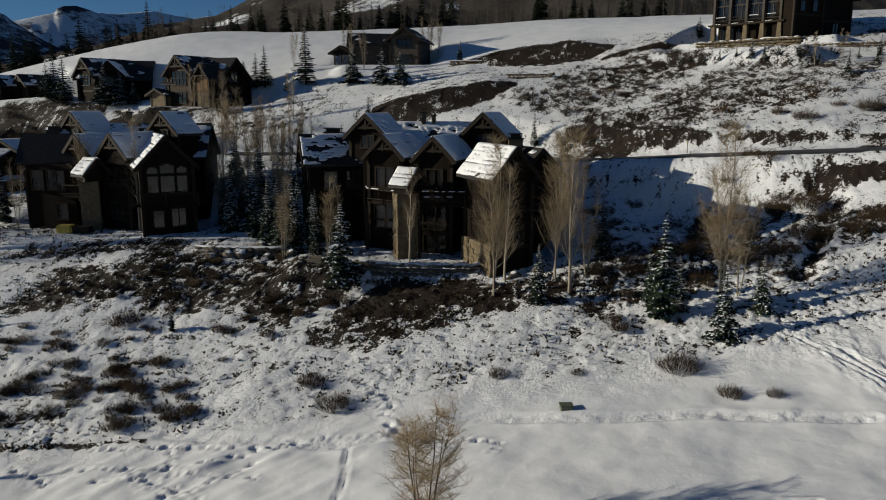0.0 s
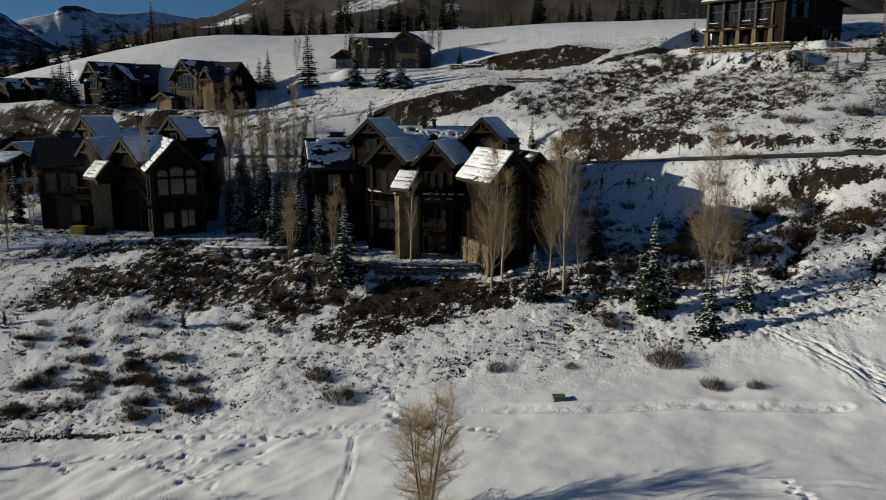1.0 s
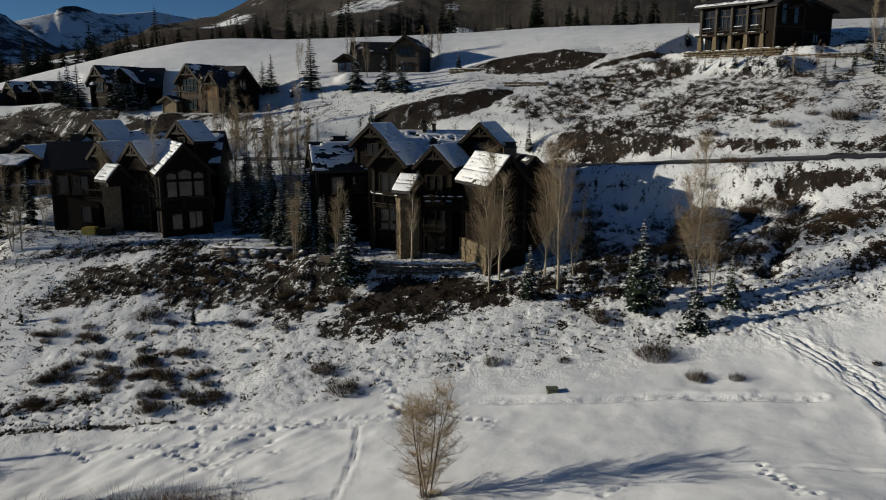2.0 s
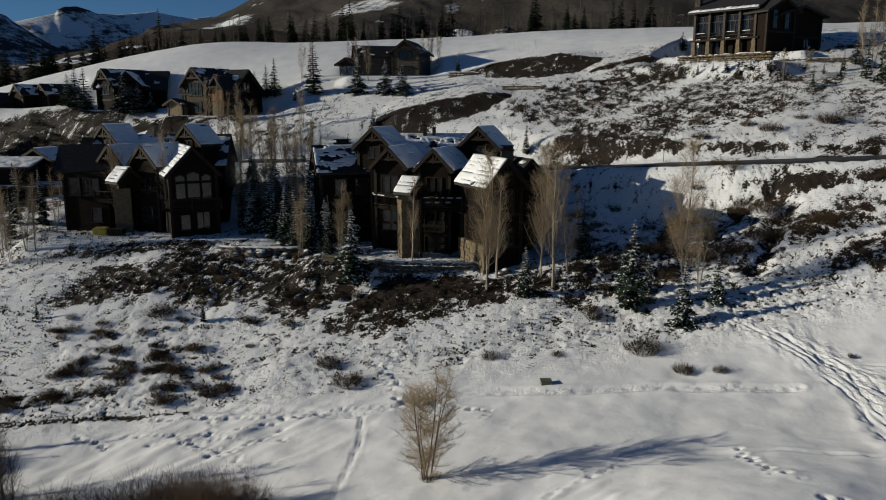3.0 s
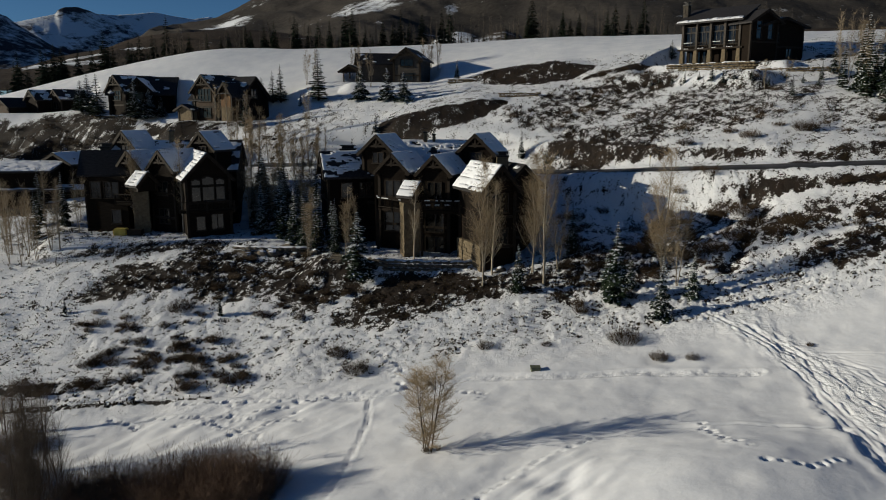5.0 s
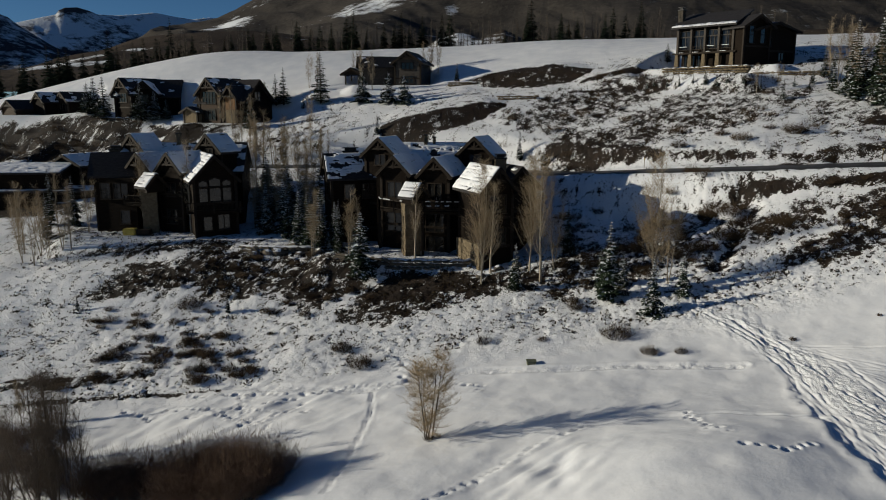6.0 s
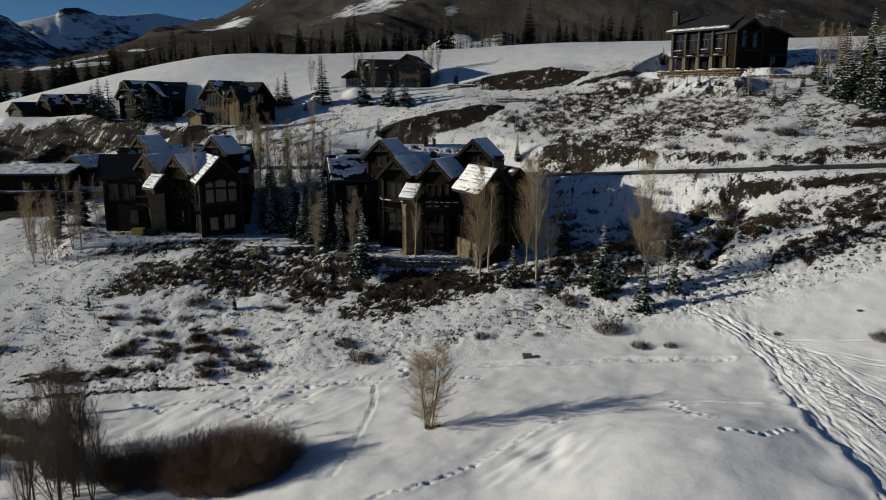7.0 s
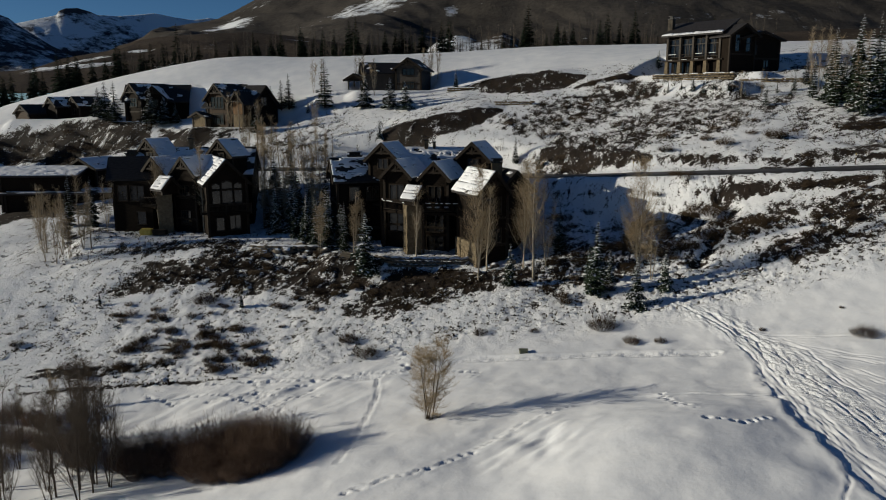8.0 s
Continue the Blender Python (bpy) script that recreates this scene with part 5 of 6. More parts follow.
wide = [bare_tree("aspen_tree", 160 + i, 9.0, (2, 1)[i], (0.34, 0.42)[i], 34, "broad bare aspen with a pale trunk and tan twigs", thick=0.0125, low=0.2, lean_most=0.14, vase=True) for i in range(2)]
BROAD = [a for a in ASPENS[1:] if a[2] > 10 and a[0] > 1]
plant(wide, 9.0, BROAD, rng, group="bare aspens")
plant(aspens, 9.0, [a for a in ASPENS[1:] if a not in BROAD], rng, group="bare aspens")
plant(aspens, 9.0, ASPENS_ABOVE, rng, group="bare aspens")
firs = [fir_tree("fir_tree", 200 + i, 8.0, (1.5, 1.2, 1.75)[i], (0.08, 0.04, 0.12)[i], "dark green fir dusted with snow") for i in range(3)]
wood_firs = [fir_tree("fir_tree", 220 + i, 8.0, (1.6, 1.35)[i], 0.0, "tall dark fir in the wood on the crest") for i in range(2)]
plant(firs, 8.0, FIRS, rng, group="firs", girth=0.9)
plant(firs, 8.0, [(-8.9, 63.2, 7.0)], rng, group="firs", girth=1.35)
plant(firs, 8.0, [f for f in FIRS_ABOVE if f[0] < 50], rng, group="firs", girth=1.5)
plant(firs, 8.0, [f for f in FIRS_ABOVE if f[0] >= 50], rng, group="firs", girth=0.85)
plant(firs, 8.0, YOUNG_FIRS, rng, group="young firs")
plant(firs, 8.0, [(57.5, 90, 9), (60.5, 88, 10.5), (62, 86, 11), (55.8, 91.5, 7), (59, 92, 9.5), (63.5, 84, 11.5), (58.6, 82.5, 6)], rng, group="firs", girth=0.8)
shrubs = [shrub("shrub", 300 + i, 0.8, 1.1, 150, SAGE, "low dry brown shrub half sunk in snow", 5, 1.3) for i in range(3)]
plant(shrubs, 0.95, SHRUBS, rng, group="dry shrubs")


# brush on the hillside: single shrubs below the road, one joined cover above it
def hill_brush():
    r = random.Random(17)
    rows, far = [], []
    for x0, x1, y0, y1, tries, lo, hi in ((8, 58, 76, 118, 190, 0.6, 1.5), (12, 36, 52, 68, 100, 0.5, 1.5), (33, 60, 50, 61, 80, 0.4, 1.2), (34, 58, 68, 74, 40, 0.3, 0.8), (-102, -58, 124, 144, 220, 0.5, 1.5), (-36, -6, 57, 70, 120, 0.4, 1.0)):
        p = np.array([(r.uniform(x0, x1), r.uniform(y0, y1)) for _ in range(tries)])
        b = bare_share(p[:, 0], p[:, 1])
        clear = polyline(p[:, 0], p[:, 1], ROAD)[0] > 4.5
        (far if y0 > 66 else rows).extend([(x, y, r.uniform(lo, hi)) for (x, y), k, c in zip(p, b, clear) if c and k * 0.8 > r.random()])
    plant(shrubs, 0.95, rows, r, group="dry shrubs")
    kinds = [shrub("far_brush", 340 + i, 0.8, 1.2, 44, SAGE, "brush", 3, 1.3, 2.0) for i in range(3)]
    cover, faces, base = [], [], 0
    for x, y, h in far:
        me = r.choice(kinds).data
        co = np.array([v.co for v in me.vertices])
        a, k = r.uniform(0, 6.28), h / 0.95
        c, n = math.cos(a) * k * 1.2, math.sin(a) * k * 1.2
        cover.append(np.stack([co[:, 0] * c - co[:, 1] * n + x, co[:, 0] * n + co[:, 1] * c + y, co[:, 2] * k + height(x, y)], -1))
        faces += [tuple(i + base for i in q.vertices) for q in me.polygons]
        base += len(co)
    tagged(new("hillside_brush", flat_mesh("hillside_brush", np.concatenate(cover).tolist(), faces, SAGE)), "dry brown brush scattered over the snowy upper hillside", "shrub", kind="stuff")
    discard(kinds)


hill_brush()


# the wood behind the crest of the hill
wood_aspens = [bare_tree("aspen_tree", 170 + i, 9.0, 1, 0.1, 9, "slim grey aspen in the wood on the crest", thick=0.009, bark=DARK_BARK, twig=DARK_BARK) for i in range(2)]


# firs that stand out against the mountains: bearing (x / y) and height
SKY_FIRS = [(-0.545, 11), (-0.53, 9), (-0.475, 12), (-0.462, 9), (-0.44, 8.5), (-0.425, 9), (-0.385, 13), (-0.365, 9), (-0.355, 10), (-0.33, 8), (-0.31, 6.5), (-0.3, 7.5), (-0.276, 9), (-0.268, 8), (-0.25, 8.5), (-0.241, 7.5), (-0.236, 9), (-0.207, 10.5),
            (-0.203, 9), (-0.187, 8.5), (-0.174, 9), (-0.158, 9), (-0.136, 11), (-0.13, 10), (-0.126, 12), (-0.108, 7), (-0.083, 8), (-0.068, 8), (-0.058, 11), (-0.046, 8), (-0.028, 10), (0.0, 11), (0.011, 12), (0.127, 14.5), (0.122, 10), (0.17, 8.5), (0.18, 7.5), (0.193, 8), (0.233, 9), (0.243, 11.5), (0.262, 9), (0.283, 13), (0.36, 9), (0.4, 10)]


def crest_wood():
    r = random.Random(8)
    dark, grey = [], []
    for a, h in SKY_FIRS:
        y = 172 + max(0, -a - 0.1) * 60 + r.uniform(0, 8)
        dark.append((a * y, y, h * (1.15 if a < -0.37 else 0.86)))
    for i in range(80):
        x = -150 + 235 * (i + r.random()) / 80
        dark.append((x, 182 + max(0, -x - 20) * 0.28 + r.uniform(0, 18), r.uniform(4, 7.5)))
    for i in range(260):
        x = -95 + 180 * (i + r.random()) / 260
        grey.append((x, 168 + max(0, -x - 20) * 0.28 + r.uniform(0, 22), r.uniform(4.5, 8.0)))
    for i in range(34):
        dark.append((r.uniform(-150, -72), r.uniform(186, 205), r.uniform(8, 12)))
    plant(wood_firs, 8.0, dark, r, group="firs behind the crest")
    plant(wood_aspens, 9.0, grey, r, group="aspens behind the crest")


crest_wood()

patch = random.Random(21)
BRUSH = [(-36.9, 60.3), (-32.9, 58.8), (-30.4, 56.9), (-31.5, 55.0), (-27.9, 53.3), (-25.6, 54.9), (-23.7, 54.4), (-22.3, 51.5), (-19.3, 50.8), (-18.6, 48.4), (-23.1, 48.9), (-26.6, 51.0), (-32.9, 52.8), (-25.3, 52.2), (-37, 50), (-32.4, 49.6), (-28.5, 49.6)]  # patches of brush on the meadow

# brush thicket and aspens in the near corner of the meadow
willows = [shrub("willow_bush", 400 + i, 3.2, 3.0, 330, WILLOW, "dense leafless red-brown willow thicket", 6, 0.95, 0.5) for i in range(3)]
plant(willows, 3.2, [(-25, 32, 2.6), (-23, 31.2, 3.2), (-21.4, 30.6, 3.3), (-22.6, 29.8, 2.4), (-20, 29.2, 2.6), (-18.6, 28.6, 1.6), (-17.4, 29.4, 3.5), (-16, 28.6, 3.9), (-15.2, 27.4, 3.3), (-16.8, 26.8, 2.8), (-15.4, 25.8, 2.1),
                     (-13.8, 28.2, 3.5), (-12.6, 27.4, 3.7), (-11.6, 28.6, 3.2), (-12.8, 26, 2.7), (-11.4, 26.8, 2.4), (-13.8, 25.2, 1.9), (-14.6, 29.6, 3.3)], rng, group="willow thicket")
alders = [bare_tree("alder_tree", 180 + i, 9.0, (2, 1, 3)[i], 0.34, 18, "grey-brown leafless alder in the near thicket", thick=0.0115, bark=ALDER, twig=ALDER, low=0.16, vase=True) for i in range(3)]
plant(alders, 9.0, [(-32, 27, 7.5), (-30.5, 25.5, 7), (-34, 31, 8), (-26.2, 29.6, 5), (-29, 31.8, 6.6), (-34.5, 34, 6.5), (-27, 31, 8.5), (-26, 29.5, 9), (-25, 31.2, 7.5), (-28, 33, 8.5), (-29.5, 35.2, 8), (-24.4, 28.6, 7), (-26, 27, 8.5), (-27, 29, 9.5), (-30.8, 37, 7.5), (-28.6, 36, 6.5), (-30, 30, 7.5), (-28.5, 28.5, 7.0), (-27, 31, 6.5), (-31.5, 33, 7.2), (-29.5, 34.5, 5.5), (-25.5, 28, 5.5), (-33, 29, 8), (-27.8, 26.5, 6)], rng, group="near alders")
plant(willows, 3.2, [(-42, 41, 1.6), (-39.5, 42, 1.9), (-37, 41, 1.7), (-35, 40, 1.9), (-33, 41, 1.5), (-40, 39, 1.8), (-36.5, 38, 2.0), (-33.5, 37, 1.9), (-31, 36, 2.2), (-29, 33.5, 2.4), (-38.5, 35.5, 2.2), (-44, 43, 1.5)], rng, group="willow thicket")
plant(aspens, 9.0, [(-36, 43, 4.2), (-38.5, 41.5, 3.6), (-41.5, 42.5, 3.8)], rng, group="bare aspens")
# firs and aspens in the shade between the two lodges
plant(firs, 8.0, [(-16.2, 71.8, 7.5), (-17.6, 73.5, 6.8), (-19.4, 75.6, 7.2), (-22.5, 77.5, 6.6), (-14.8, 74.6, 7.4), (-12.6, 71.4, 5.2), (-24.6, 82.0, 6.2), (-52.5, 80.5, 6.5), (-50.5, 84.0, 7.5), (-54.5, 85.5, 8.0)], rng, group="firs", girth=0.8)
plant(aspens, 9.0, [(-15.2, 69.2, 8.0), (-17.2, 76.8, 8.8), (-20.4, 80.6, 9.0), (-22.8, 85.0, 8.6), (-18.2, 86.8, 9.0), (-26.8, 90.0, 8.2), (-24.0, 96.0, 8.4), (-20.6, 100.5, 8.2), (-29.5, 100.5, 8.0), (-33.6, 106.0, 8.5), (-26.0, 107.0, 8.0), (-22.2, 111.0, 7.2), (-51.8, 77.8, 7.2), (-53.4, 76.2, 8.2), (-48.9, 78.9, 7.0), (-50.2, 72.6, 6.0), (-55.8, 79.4, 8.6), (-52.2, 73.6, 7.6)], rng, group="bare aspens")
plant(firs, 8.0, [(-23, 80, 6), (-20.5, 78.5, 7), (-18.5, 83, 7.5), (-16.5, 76, 6.5), (-21.5, 87, 7), (-25.5, 91, 6.5), (-17.5, 89, 6), (-13.2, 73.8, 5.5), (-23.5, 94, 6)], rng, group="firs")
plant(aspens, 9.0, [(-22, 82, 8), (-19.5, 85, 8.5), (-24.5, 88, 8), (-17, 80, 7.5), (-26, 86.5, 7.5), (-20, 91, 8), (-27.5, 97, 8), (-23, 99, 7.5), (-18.5, 96, 7)], rng, group="bare aspens")
plant(shrubs, 0.95, [(patch.uniform(12, 30), patch.uniform(58, 72), patch.uniform(0.7, 1.6)) for _ in range(30)], rng, group="dry shrubs")
plant(shrubs, 0.95, [(x + patch.gauss(0, 1.0), y + patch.gauss(0, 0.7), patch.uniform(0.45, 1.1)) for x, y in BRUSH for _ in range(5)], rng, group="dry shrubs")
discard(alders + shrubs_low + wood_aspens + aspens + lone + wide + wood_firs + firs + shrubs + willows)


# tufts of dead grass and sage wherever the snow is thin
def tufts():
    r = np.random.default_rng(4)
    v, f = [], []
    n = 0
    while n < 30000:
        x, y = r.uniform(-60, 62, 4000), r.uniform(44, 132, 4000)
        b = bare_share(x, y)
        clump = smooth(0.45, 0.7, fnoise(x * 0.8, y * 0.8, 3, 77))
        ok = (r.random(4000) < (np.minimum(b, 0.8) - 0.1) * 1.0 * (0.1 + clump)) & (polyline(x, y, ROAD)[0] > 3.2)
        for px, py, z in zip(x[ok], y[ok], land(x[ok], y[ok])):
            s = r.uniform(0.05, 0.17)
            for _ in range(5):
                a, c = r.uniform(0, 6.28), r.uniform(0.1, 0.5) * s
                k = len(v)
                dx, dy = math.cos(a), math.sin(a)
                v.extend([(px + dx * c * 0.4 - dy * 0.06, py + dy * c * 0.4 + dx * 0.06, z - 0.05), (px + dx * c * 0.4 + dy * 0.06, py + dy * c * 0.4 - dx * 0.06, z - 0.05), (px + dx * c * 3, py + dy * c * 3, z + s * r.uniform(0.6, 1.2))])
                f.append((k, k + 1, k + 2))
            n += 1
    tagged(new("grass_tufts", flat_mesh("grass_tufts", v, f, GRASS)), "tufts of dead grass and sage poking through snow", "grass", kind="stuff")


tufts()


# ---- small things on the ground ----
def utility_box(x, y):
    b = thing("utility_box", x, y, height(x, y), "small green metal utility box in the snow", "utility box")
    bm = bmesh.new()
    box(bm, -0.36, 0.36, -0.28, 0.28, -0.2, 0.34)
    bmesh.ops.bevel(bm, geom=bm.edges[:], offset=0.04, segments=1, affect="EDGES")
    part("cabinet", bm, GREEN_BOX, b)
    bm = bmesh.new()
    box(bm, -0.4, 0.4, -0.32, 0.32, 0.34, 0.4)
    part("lid", bm, GREEN_BOX, b)


def crate(x, y):
    b = thing("tarp_crate", x, y, height(x, y), "crate under a yellow tarpaulin beside the lodge", "crate")
    bm = bmesh.new()
    box(bm, -0.8, 0.8, -0.6, 0.6, -0.1, 0.75)
    bmesh.ops.bevel(bm, geom=bm.edges[:], offset=0.12, segments=2, affect="EDGES")
    part("tarp", bm, YELLOW, b)
    bm = bmesh.new()
    box(bm, 0.9, 2.6, -0.4, 0.6, -0.1, 0.6)
    part("covered_box", bm, TRIM, b)


utility_box(7.4, 41.7)
crate(-40.2, 77.6)
retaining_wall([(-8.2, 65.2), (-6.1, 63.9), (-2.7, 63.4), (2.4, 63.0), (3.6, 63.6)], 6.5, "low dry-stone terrace wall with snow on top")
retaining_wall([(1.0, 128.4), (6.5, 127.4)], height(4, 127.6) + 0.7, "low tan stone wall beside the drive of the grey house", STONE, seed=23)
retaining_wall([(-24.6, 71.8), (-23.0, 71.1), (-20.0, 70.8), (-16.6, 70.6), (-15.0, 70.9)], 6.6, "boulder wall with snow on top between the lodges", seed=17, course=0.5)
retaining_wall([(38.0, 115.4), (43.0, 110.0), (48.4, 104.4), (58, 105.0)], 29.5, "rough tan stone retaining wall below the hilltop house", STONE, seed=5)
retaining_wall([(48.8, 102.6), (53, 100.2), (58.5, 98.4)], height(53, 99.5) + 0.9, "tan stone garden wall on the slope by the hilltop house", STONE, seed=13)
retaining_wall([(9.5, 113.5), (13.5, 112.8), (16, 112.0)], height(13, 112.8) + 0.7, "short tan stone retaining wall on the slope", STONE, seed=7)


def stone_steps(x, y, turn):
    """A short flight of rough stone steps."""
    w = thing("stone_steps", x, y, height(x, y), "short flight of rough stone steps in the snow", "steps")
    for i in range(4):
        bm = bmesh.new()
        box(bm, -0.75, 0.75, i * 0.36, i * 0.36 + 0.42, -0.3, 0.05 + i * 0.17)
        bmesh.ops.bevel(bm, geom=bm.edges[:], offset=0.03, segments=1, affect="EDGES")
        part("step", bm, BOULDER, w)
    w.rotation_euler = (0, 0, radians(turn))


stone_steps(-11.8, 64.9, -20)


def boulder(x, y, size, seed):
    """A rounded, broken boulder with a cap of snow."""
    b = thing("boulder", x, y, height(x, y), "grey boulder capped with snow", "boulder", "boulders between the lodges")
    for nm, lift, grow, mat in (("rock", 0.0, 1.0, BOULDER), ("snow", 0.2, 0.8, SNOW)):
        bm = bmesh.new()
        bmesh.ops.create_icosphere(bm, subdivisions=2, radius=size)
        for v in bm.verts:
            k = 1 + 0.35 * noise.noise(v.co * (1.1 / size) + Vector((seed * 3.7, 0, 0)))
            v.co = Vector((v.co.x * 1.2 * k, v.co.y * k, v.co.z * 0.75 * k)) * grow
            v.co.z = max(v.co.z, -0.3 * size) + lift * size
        part(nm, bm, mat, b)


stones = random.Random(31)
for i in range(14):
    boulder(-18.5 + stones.uniform(-4.0, 4.0), 71.3 + stones.uniform(-1.4, 1.2), stones.uniform(0.35, 0.8), i)
for i in range(6):
    boulder(3.2 + stones.uniform(-1.0, 5.0), 60.3 + stones.uniform(-1.0, 0.8), stones.uniform(0.25, 0.5), 20 + i)


def deck_chair(x, y, z, turn):
    c = thing("deck_chair", x, y, z, "wooden deck chair with snow on its seat", "chair", "chairs on the deck")
    bm = bmesh.new()
    box(bm, -0.3, 0.3, -0.3, 0.3, 0.38, 0.44)
    part("seat", bm, TRIM, c)
    bm = bmesh.new()
    beam(bm, (0, 0.28, 0.42), (0, 0.42, 1.05), 0.58, 0.05)
    part("backrest", bm, TRIM, c)
    for sx in (-0.26, 0.26):
        for sy in (-0.26, 0.26):
            bm = bmesh.new()
            box(bm, sx - 0.03, sx + 0.03, sy - 0.03, sy + 0.03, 0, 0.38)
            part("leg", bm, TRIM, c)
    bm = bmesh.new()
    box(bm, -0.28, 0.28, -0.27, 0.22, 0.445, 0.58)
    bmesh.ops.bevel(bm, geom=bm.edges[:], offset=0.05, segments=2, affect="EDGES")
    part("snow", bm, SNOW, c, "cushion of snow")
    c.rotation_euler = (0, 0, radians(turn))


for x, turn in ((-1.5, 20), (-0.5, -15), (0.6, 10)):
    deck_chair(x, 67.9, 11.3, turn)


def marker_post(x, y):
    """A pole that marks the edge of the road under snow."""
    p = thing("road_marker", x, y, height(x, y), "thin pale road marker post in the snow verge", "post", "road markers")
    bm = bmesh.new()
    bmesh.ops.create_cone(bm, cap_ends=True, segments=8, radius1=0.05, radius2=0.04, depth=1.6, matrix=pose(0, 0, 0.6))
    part("pole", bm, STONE, p)
    bm = bmesh.new()
    box(bm, -0.06, 0.06, -0.03, 0.03, 1.25, 1.5)
    part("reflector", bm, YELLOW, p)


marker_post(50.5, 68.6)
marker_post(26.5, 80.6)
retaining_wall([(-71.5, 140.6), (-66, 139.6), (-60, 139.4)], height(-66, 143) + 0.3, "low sunlit stone wall before the house among firs", STONE, seed=9)


# ---- mountains ----
def mountain_material(name, low, scale=1.0):
    """Wood and rock, with snow where the range's own attribute has it."""
    m, nt, p = nodes_of(name)
    at = nt.nodes.new("ShaderNodeAttribute")
    at.attribute_name = "snow"
    n = math_node(nt, "ADD", math_node(nt, "MULTIPLY", tex(nt, 0.008 * scale, 6, 0.6), 0.5), math_node(nt, "MULTIPLY", tex(nt, 0.05 * scale, 6, 0.7), 0.5))
    k = math_node(nt, "ADD", at.outputs["Fac"], math_node(nt, "MULTIPLY", math_node(nt, "SUBTRACT", n, 0.5), 3.4))
    k = math_node(nt, "MULTIPLY", math_node(nt, "SUBTRACT", k, 0.42), 3.0, True)
    wood = ramp(nt, math_node(nt, "ADD", math_node(nt, "MULTIPLY", tex(nt, 0.006 * scale, 5, 0.55), 0.55), math_node(nt, "MULTIPLY", tex(nt, 0.12 * scale, 5, 0.7), 0.45)), [(0.34, low[0]), (0.66, low[1])])
    link(nt, mix_col(nt, k, wood, (0.74, 0.76, 0.79)), p.inputs["Base Color"])
    p.inputs["Roughness"].default_value = 0.95
    p.inputs["Specular IOR Level"].default_value = 0.05
    bump(nt, p, tex(nt, 0.09 * scale, 6, 0.7), 0.5, 5.0 / scale)
    return m


WOODED = mountain_material("wooded_slope", ((0.03, 0.027, 0.024), (0.092, 0.081, 0.07)))
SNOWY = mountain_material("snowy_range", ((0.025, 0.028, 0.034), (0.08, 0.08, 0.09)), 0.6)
FOOTHILL = mountain_material("brown_foothill", ((0.024, 0.019, 0.015), (0.08, 0.062, 0.047)), 2.0)


def ridge(name, label, crest, depth, foot, nu, nv, mat, seed, spur, rough, fields, base=0.0, bow=1.0):
    """A range: crest gives its skyline (x, y, z); from there it falls towards the valley over the given share of its distance to
    the height foot, and behind it too. fields of snow: bearing (x / y), height up the slope (0 to 1), half sizes of both, share."""
    c = np.array(crest, float)
    turn = c[:, 0] / c[:, 1]
    a = np.linspace(turn[0], turn[-1], nu)
    cx, cy, cz = (np.interp(a, turn, c[:, i]) for i in range(3))
    v = np.concatenate([np.linspace(0, 1, nv), np.linspace(1.02, 1.5, nv // 5)])
    A, V = np.meshgrid(a, v)
    k = 1 - (1 - V) * depth
    x, y = cx * k, cy * k
    up = np.where(V < 1, V, 1 - (V - 1) * 0.9)
    rise = np.clip(up, 0, 1) ** bow
    body = np.sin(np.pi * np.clip(V, 0, 1)) ** 0.7
    f = fnoise((x + 0.5 * y) / rough, (y - 0.3 * x) / (rough * 2.2), 5, seed)
    broad = np.array([cz[max(0, i - nu // 12):i + nu // 12 + 1].mean() for i in range(nu)])
    cz = broad + (cz - broad) * np.clip(V, 0, 1) ** 7
    z = foot + (cz - foot) * rise + spur * (0.5 - np.abs(2 * f - 1)) * body + spur * 0.12 * (fnoise(x / rough * 5, y / rough * 5, 4, seed + 9) - 0.5)
    s = np.full(A.shape, base)
    wob = fnoise(x / rough * 3, y / rough * 3, 4, seed + 5) - 0.5
    for fa, fv, da, dv, share in fields:
        d = np.hypot((A - fa) / da, (V - fv) / dv) + wob * 1.6
        k = 1 - smooth(0.1, 1.5, d)
        s = np.maximum(s, share * k) if share > 0 else s + share * k
    i = np.arange(A.size).reshape(A.shape)
    quads = np.stack([i[:-1, :-1], i[:-1, 1:], i[1:, 1:], i[1:, :-1]], -1).reshape(-1, 4).tolist()
    me = flat_mesh(name, np.stack([x.ravel(), y.ravel(), z.ravel()], -1).tolist(), quads, mat, True)
    me.attributes.new("snow", "FLOAT", "POINT").data.foreach_set("value", s.ravel())
    tagged(new(name, me), label, "mountain", kind="structure")


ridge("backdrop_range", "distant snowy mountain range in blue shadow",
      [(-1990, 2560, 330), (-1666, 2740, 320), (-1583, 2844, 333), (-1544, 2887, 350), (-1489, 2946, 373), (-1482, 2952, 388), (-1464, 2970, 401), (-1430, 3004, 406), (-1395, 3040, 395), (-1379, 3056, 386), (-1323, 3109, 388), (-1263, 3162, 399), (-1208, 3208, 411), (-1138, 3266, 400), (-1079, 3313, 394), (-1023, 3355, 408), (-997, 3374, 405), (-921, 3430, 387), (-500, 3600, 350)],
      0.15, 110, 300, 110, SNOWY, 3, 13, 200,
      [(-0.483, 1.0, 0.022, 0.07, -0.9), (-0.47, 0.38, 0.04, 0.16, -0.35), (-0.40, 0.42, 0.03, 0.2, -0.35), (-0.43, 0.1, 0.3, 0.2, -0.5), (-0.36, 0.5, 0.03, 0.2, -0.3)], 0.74)
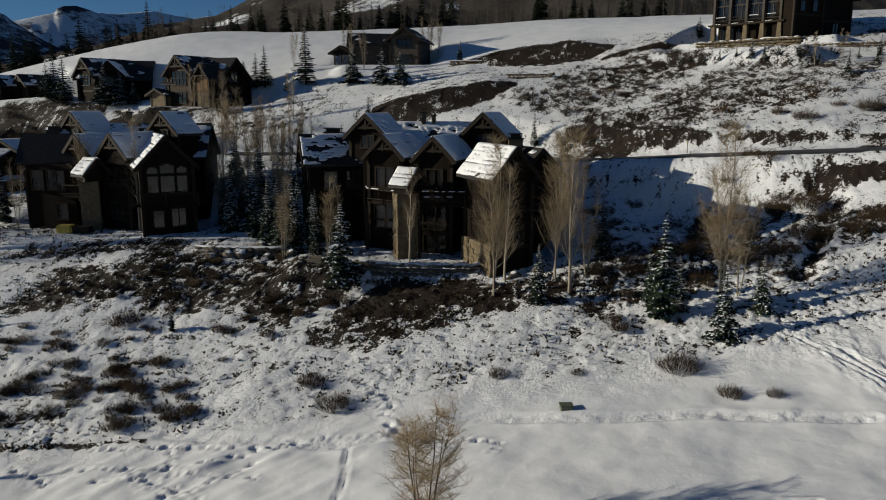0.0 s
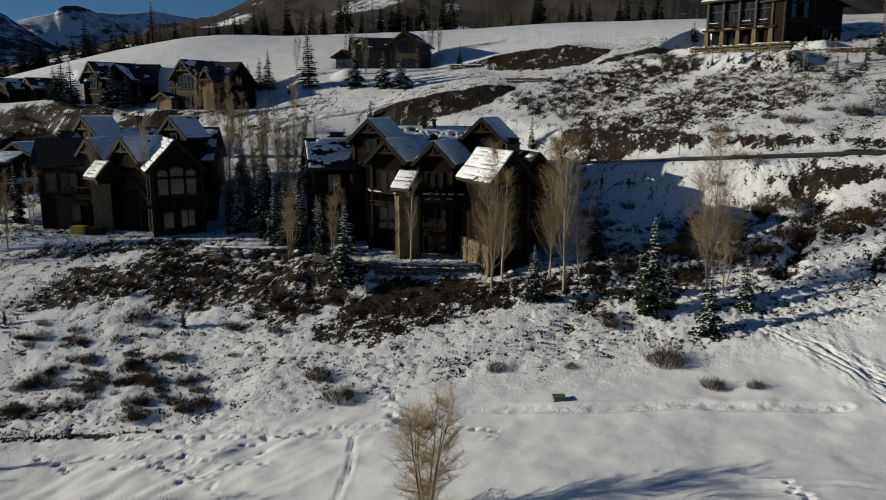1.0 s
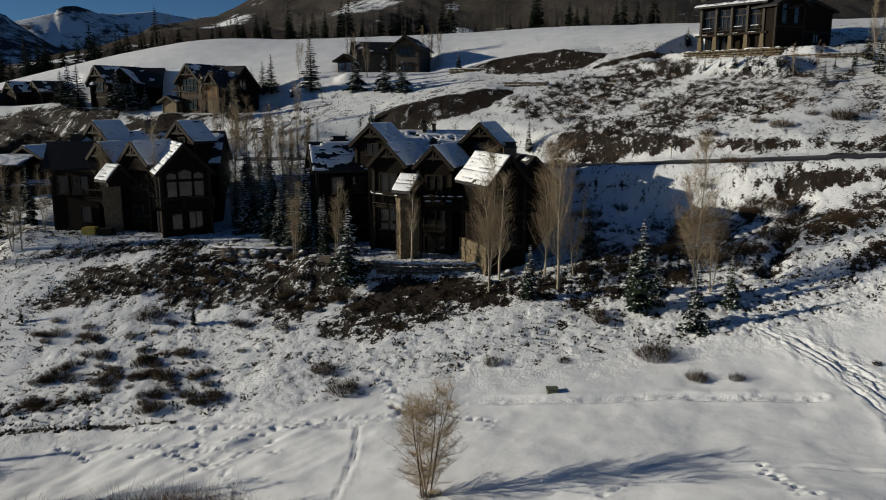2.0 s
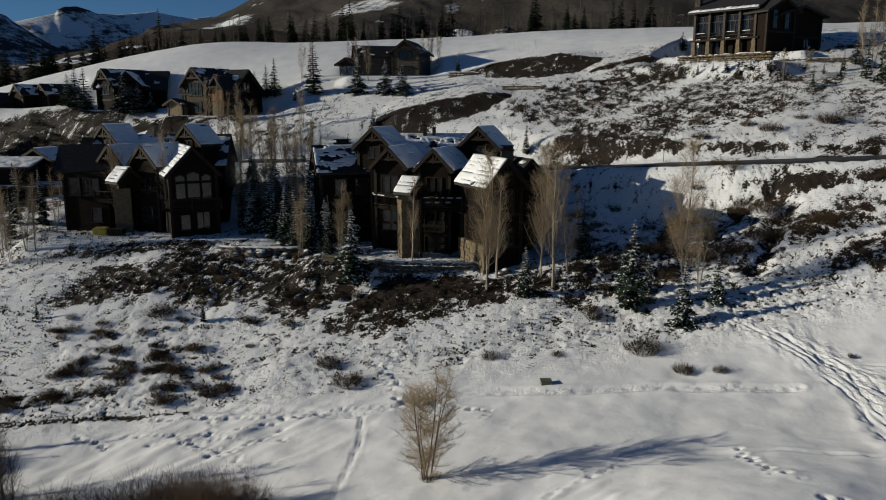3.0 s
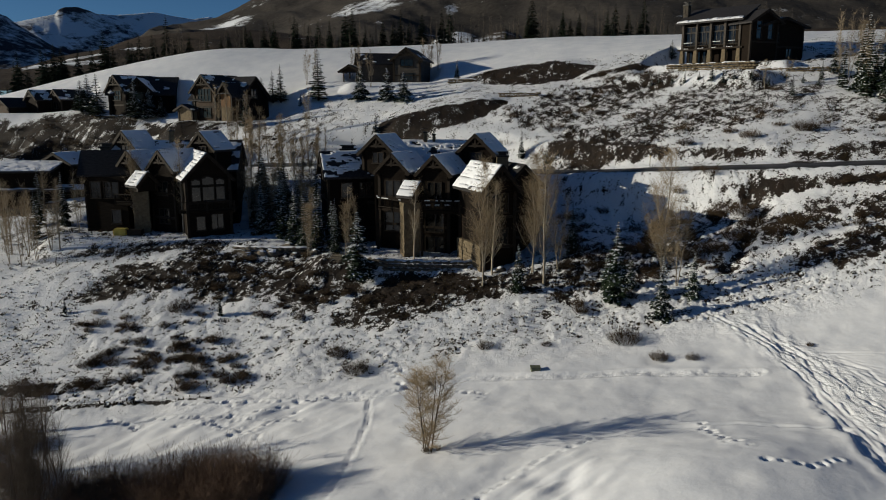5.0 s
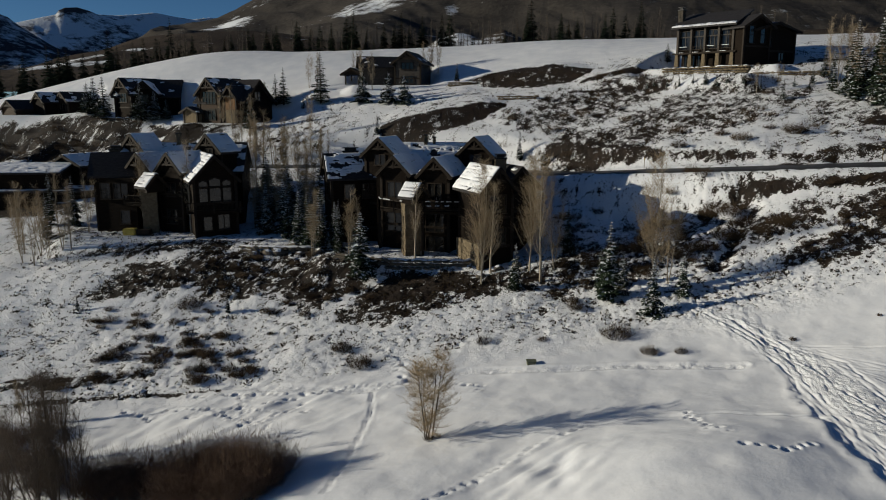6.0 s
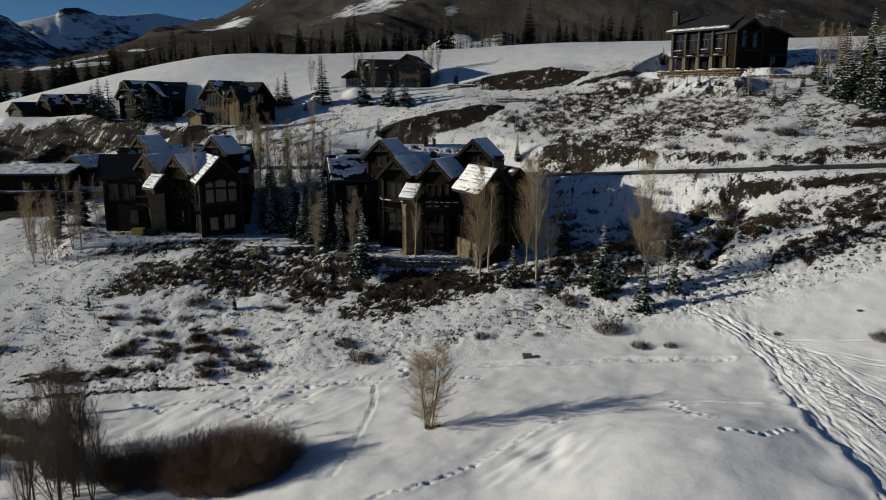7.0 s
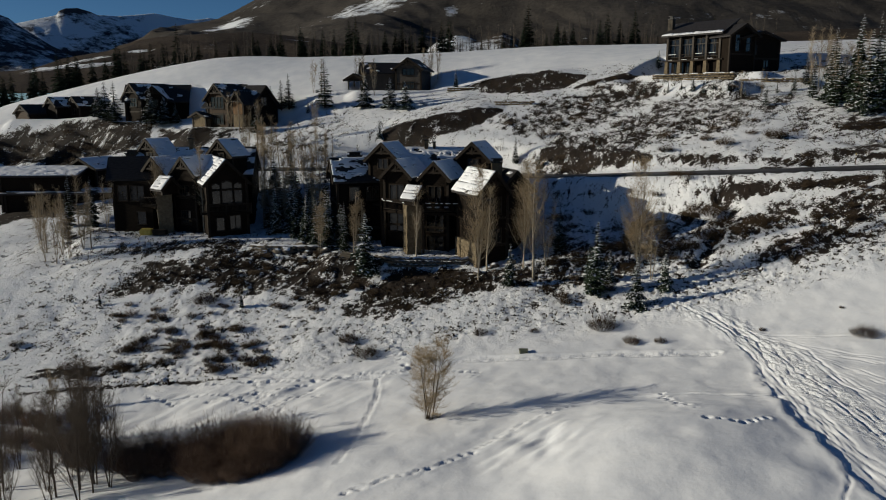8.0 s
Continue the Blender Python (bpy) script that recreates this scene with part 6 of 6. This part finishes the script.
# base snow share 0.44: streaks, and a paler spur in place of haze
ridge("backdrop_spur", "dark shaded spur of a mountain with a snowy top",
      [(-1500, 1980, 380), (-1246, 2000, 300), (-1162, 2000, 263), (-1141, 2000, 255), (-1122, 2000, 240), (-1078, 2000, 211), (-1036, 2000, 185), (-979, 2000, 156)],
      0.2, 60, 120, 70, SNOWY, 31, 14, 140, [(-0.6, 0.93, 0.035, 0.09, 0.9), (-0.53, 0.5, 0.03, 0.3, 0.6)], 0.44)
ridge("backdrop_mountain", "great brown wooded mountain with snow on its upper slopes",
      [(-820, 1900, 140), (-681, 1900, 188), (-615, 1900, 206), (-562, 1900, 230), (-526, 1900, 254), (-497, 1900, 270), (-459, 1900, 288), (-395, 1900, 315), (-255, 1900, 357), (22, 1900, 400), (1075, 1900, 440), (2300, 1900, 440)],
      0.5, 55, 420, 170, WOODED, 12, 68, 330,
      [(-0.272, 0.64, 0.036, 0.15, 1.0), (-0.12, 0.475, 0.07, 0.05, 0.5), (0.012, 0.41, 0.016, 0.05, 0.9), (-0.085, 0.27, 0.014, 0.06, 0.55), (-0.02, 0.2, 0.03, 0.03, 0.45), (0.3, 0.55, 0.4, 0.12, 0.7)], 0.1)
ridge("backdrop_foothill", "brown foothill with patches of snow",
      [(-560, 800, 52), (-444, 800, 64), (-413, 800, 75), (-359, 800, 84), (-329, 800, 94), (-305, 800, 98), (-258, 800, 101), (-211, 800, 103), (-170, 800, 100), (-109, 800, 91), (-20, 800, 87), (68, 800, 88), (187, 800, 95), (463, 800, 106), (560, 800, 108)],
      0.4, 33, 320, 100, FOOTHILL, 21, 11, 90,
      [(-0.405, 0.72, 0.02, 0.05, 0.95), (-0.453, 0.6, 0.03, 0.07, 0.8), (-0.48, 0.45, 0.05, 0.06, 0.75), (-0.36, 0.34, 0.05, 0.04, 0.6), (-0.5, 0.62, 0.02, 0.05, 0.7), (-0.19, 0.86, 0.025, 0.03, 0.8), (-0.54, 0.5, 0.05, 0.1, 0.7)], 0.05)
ridge("backdrop_knolls", "rounded snowy knolls behind the wood on the crest",
      [(-44, 450, 30), (-28, 450, 49), (-21, 450, 53), (-12, 450, 57), (-3, 450, 63), (9, 450, 67.5), (18, 450, 66), (23, 450, 63.5), (29, 450, 66), (37, 450, 69), (45, 450, 66), (56, 450, 59), (72, 450, 50), (84, 450, 30)],
      0.2, 30, 110, 40, FOOTHILL, 44, 1.5, 40, [(0.04, 0.7, 0.14, 0.6, 0.62), (0.045, 0.9, 0.012, 0.3, -0.2)], 0.2, 0.6)
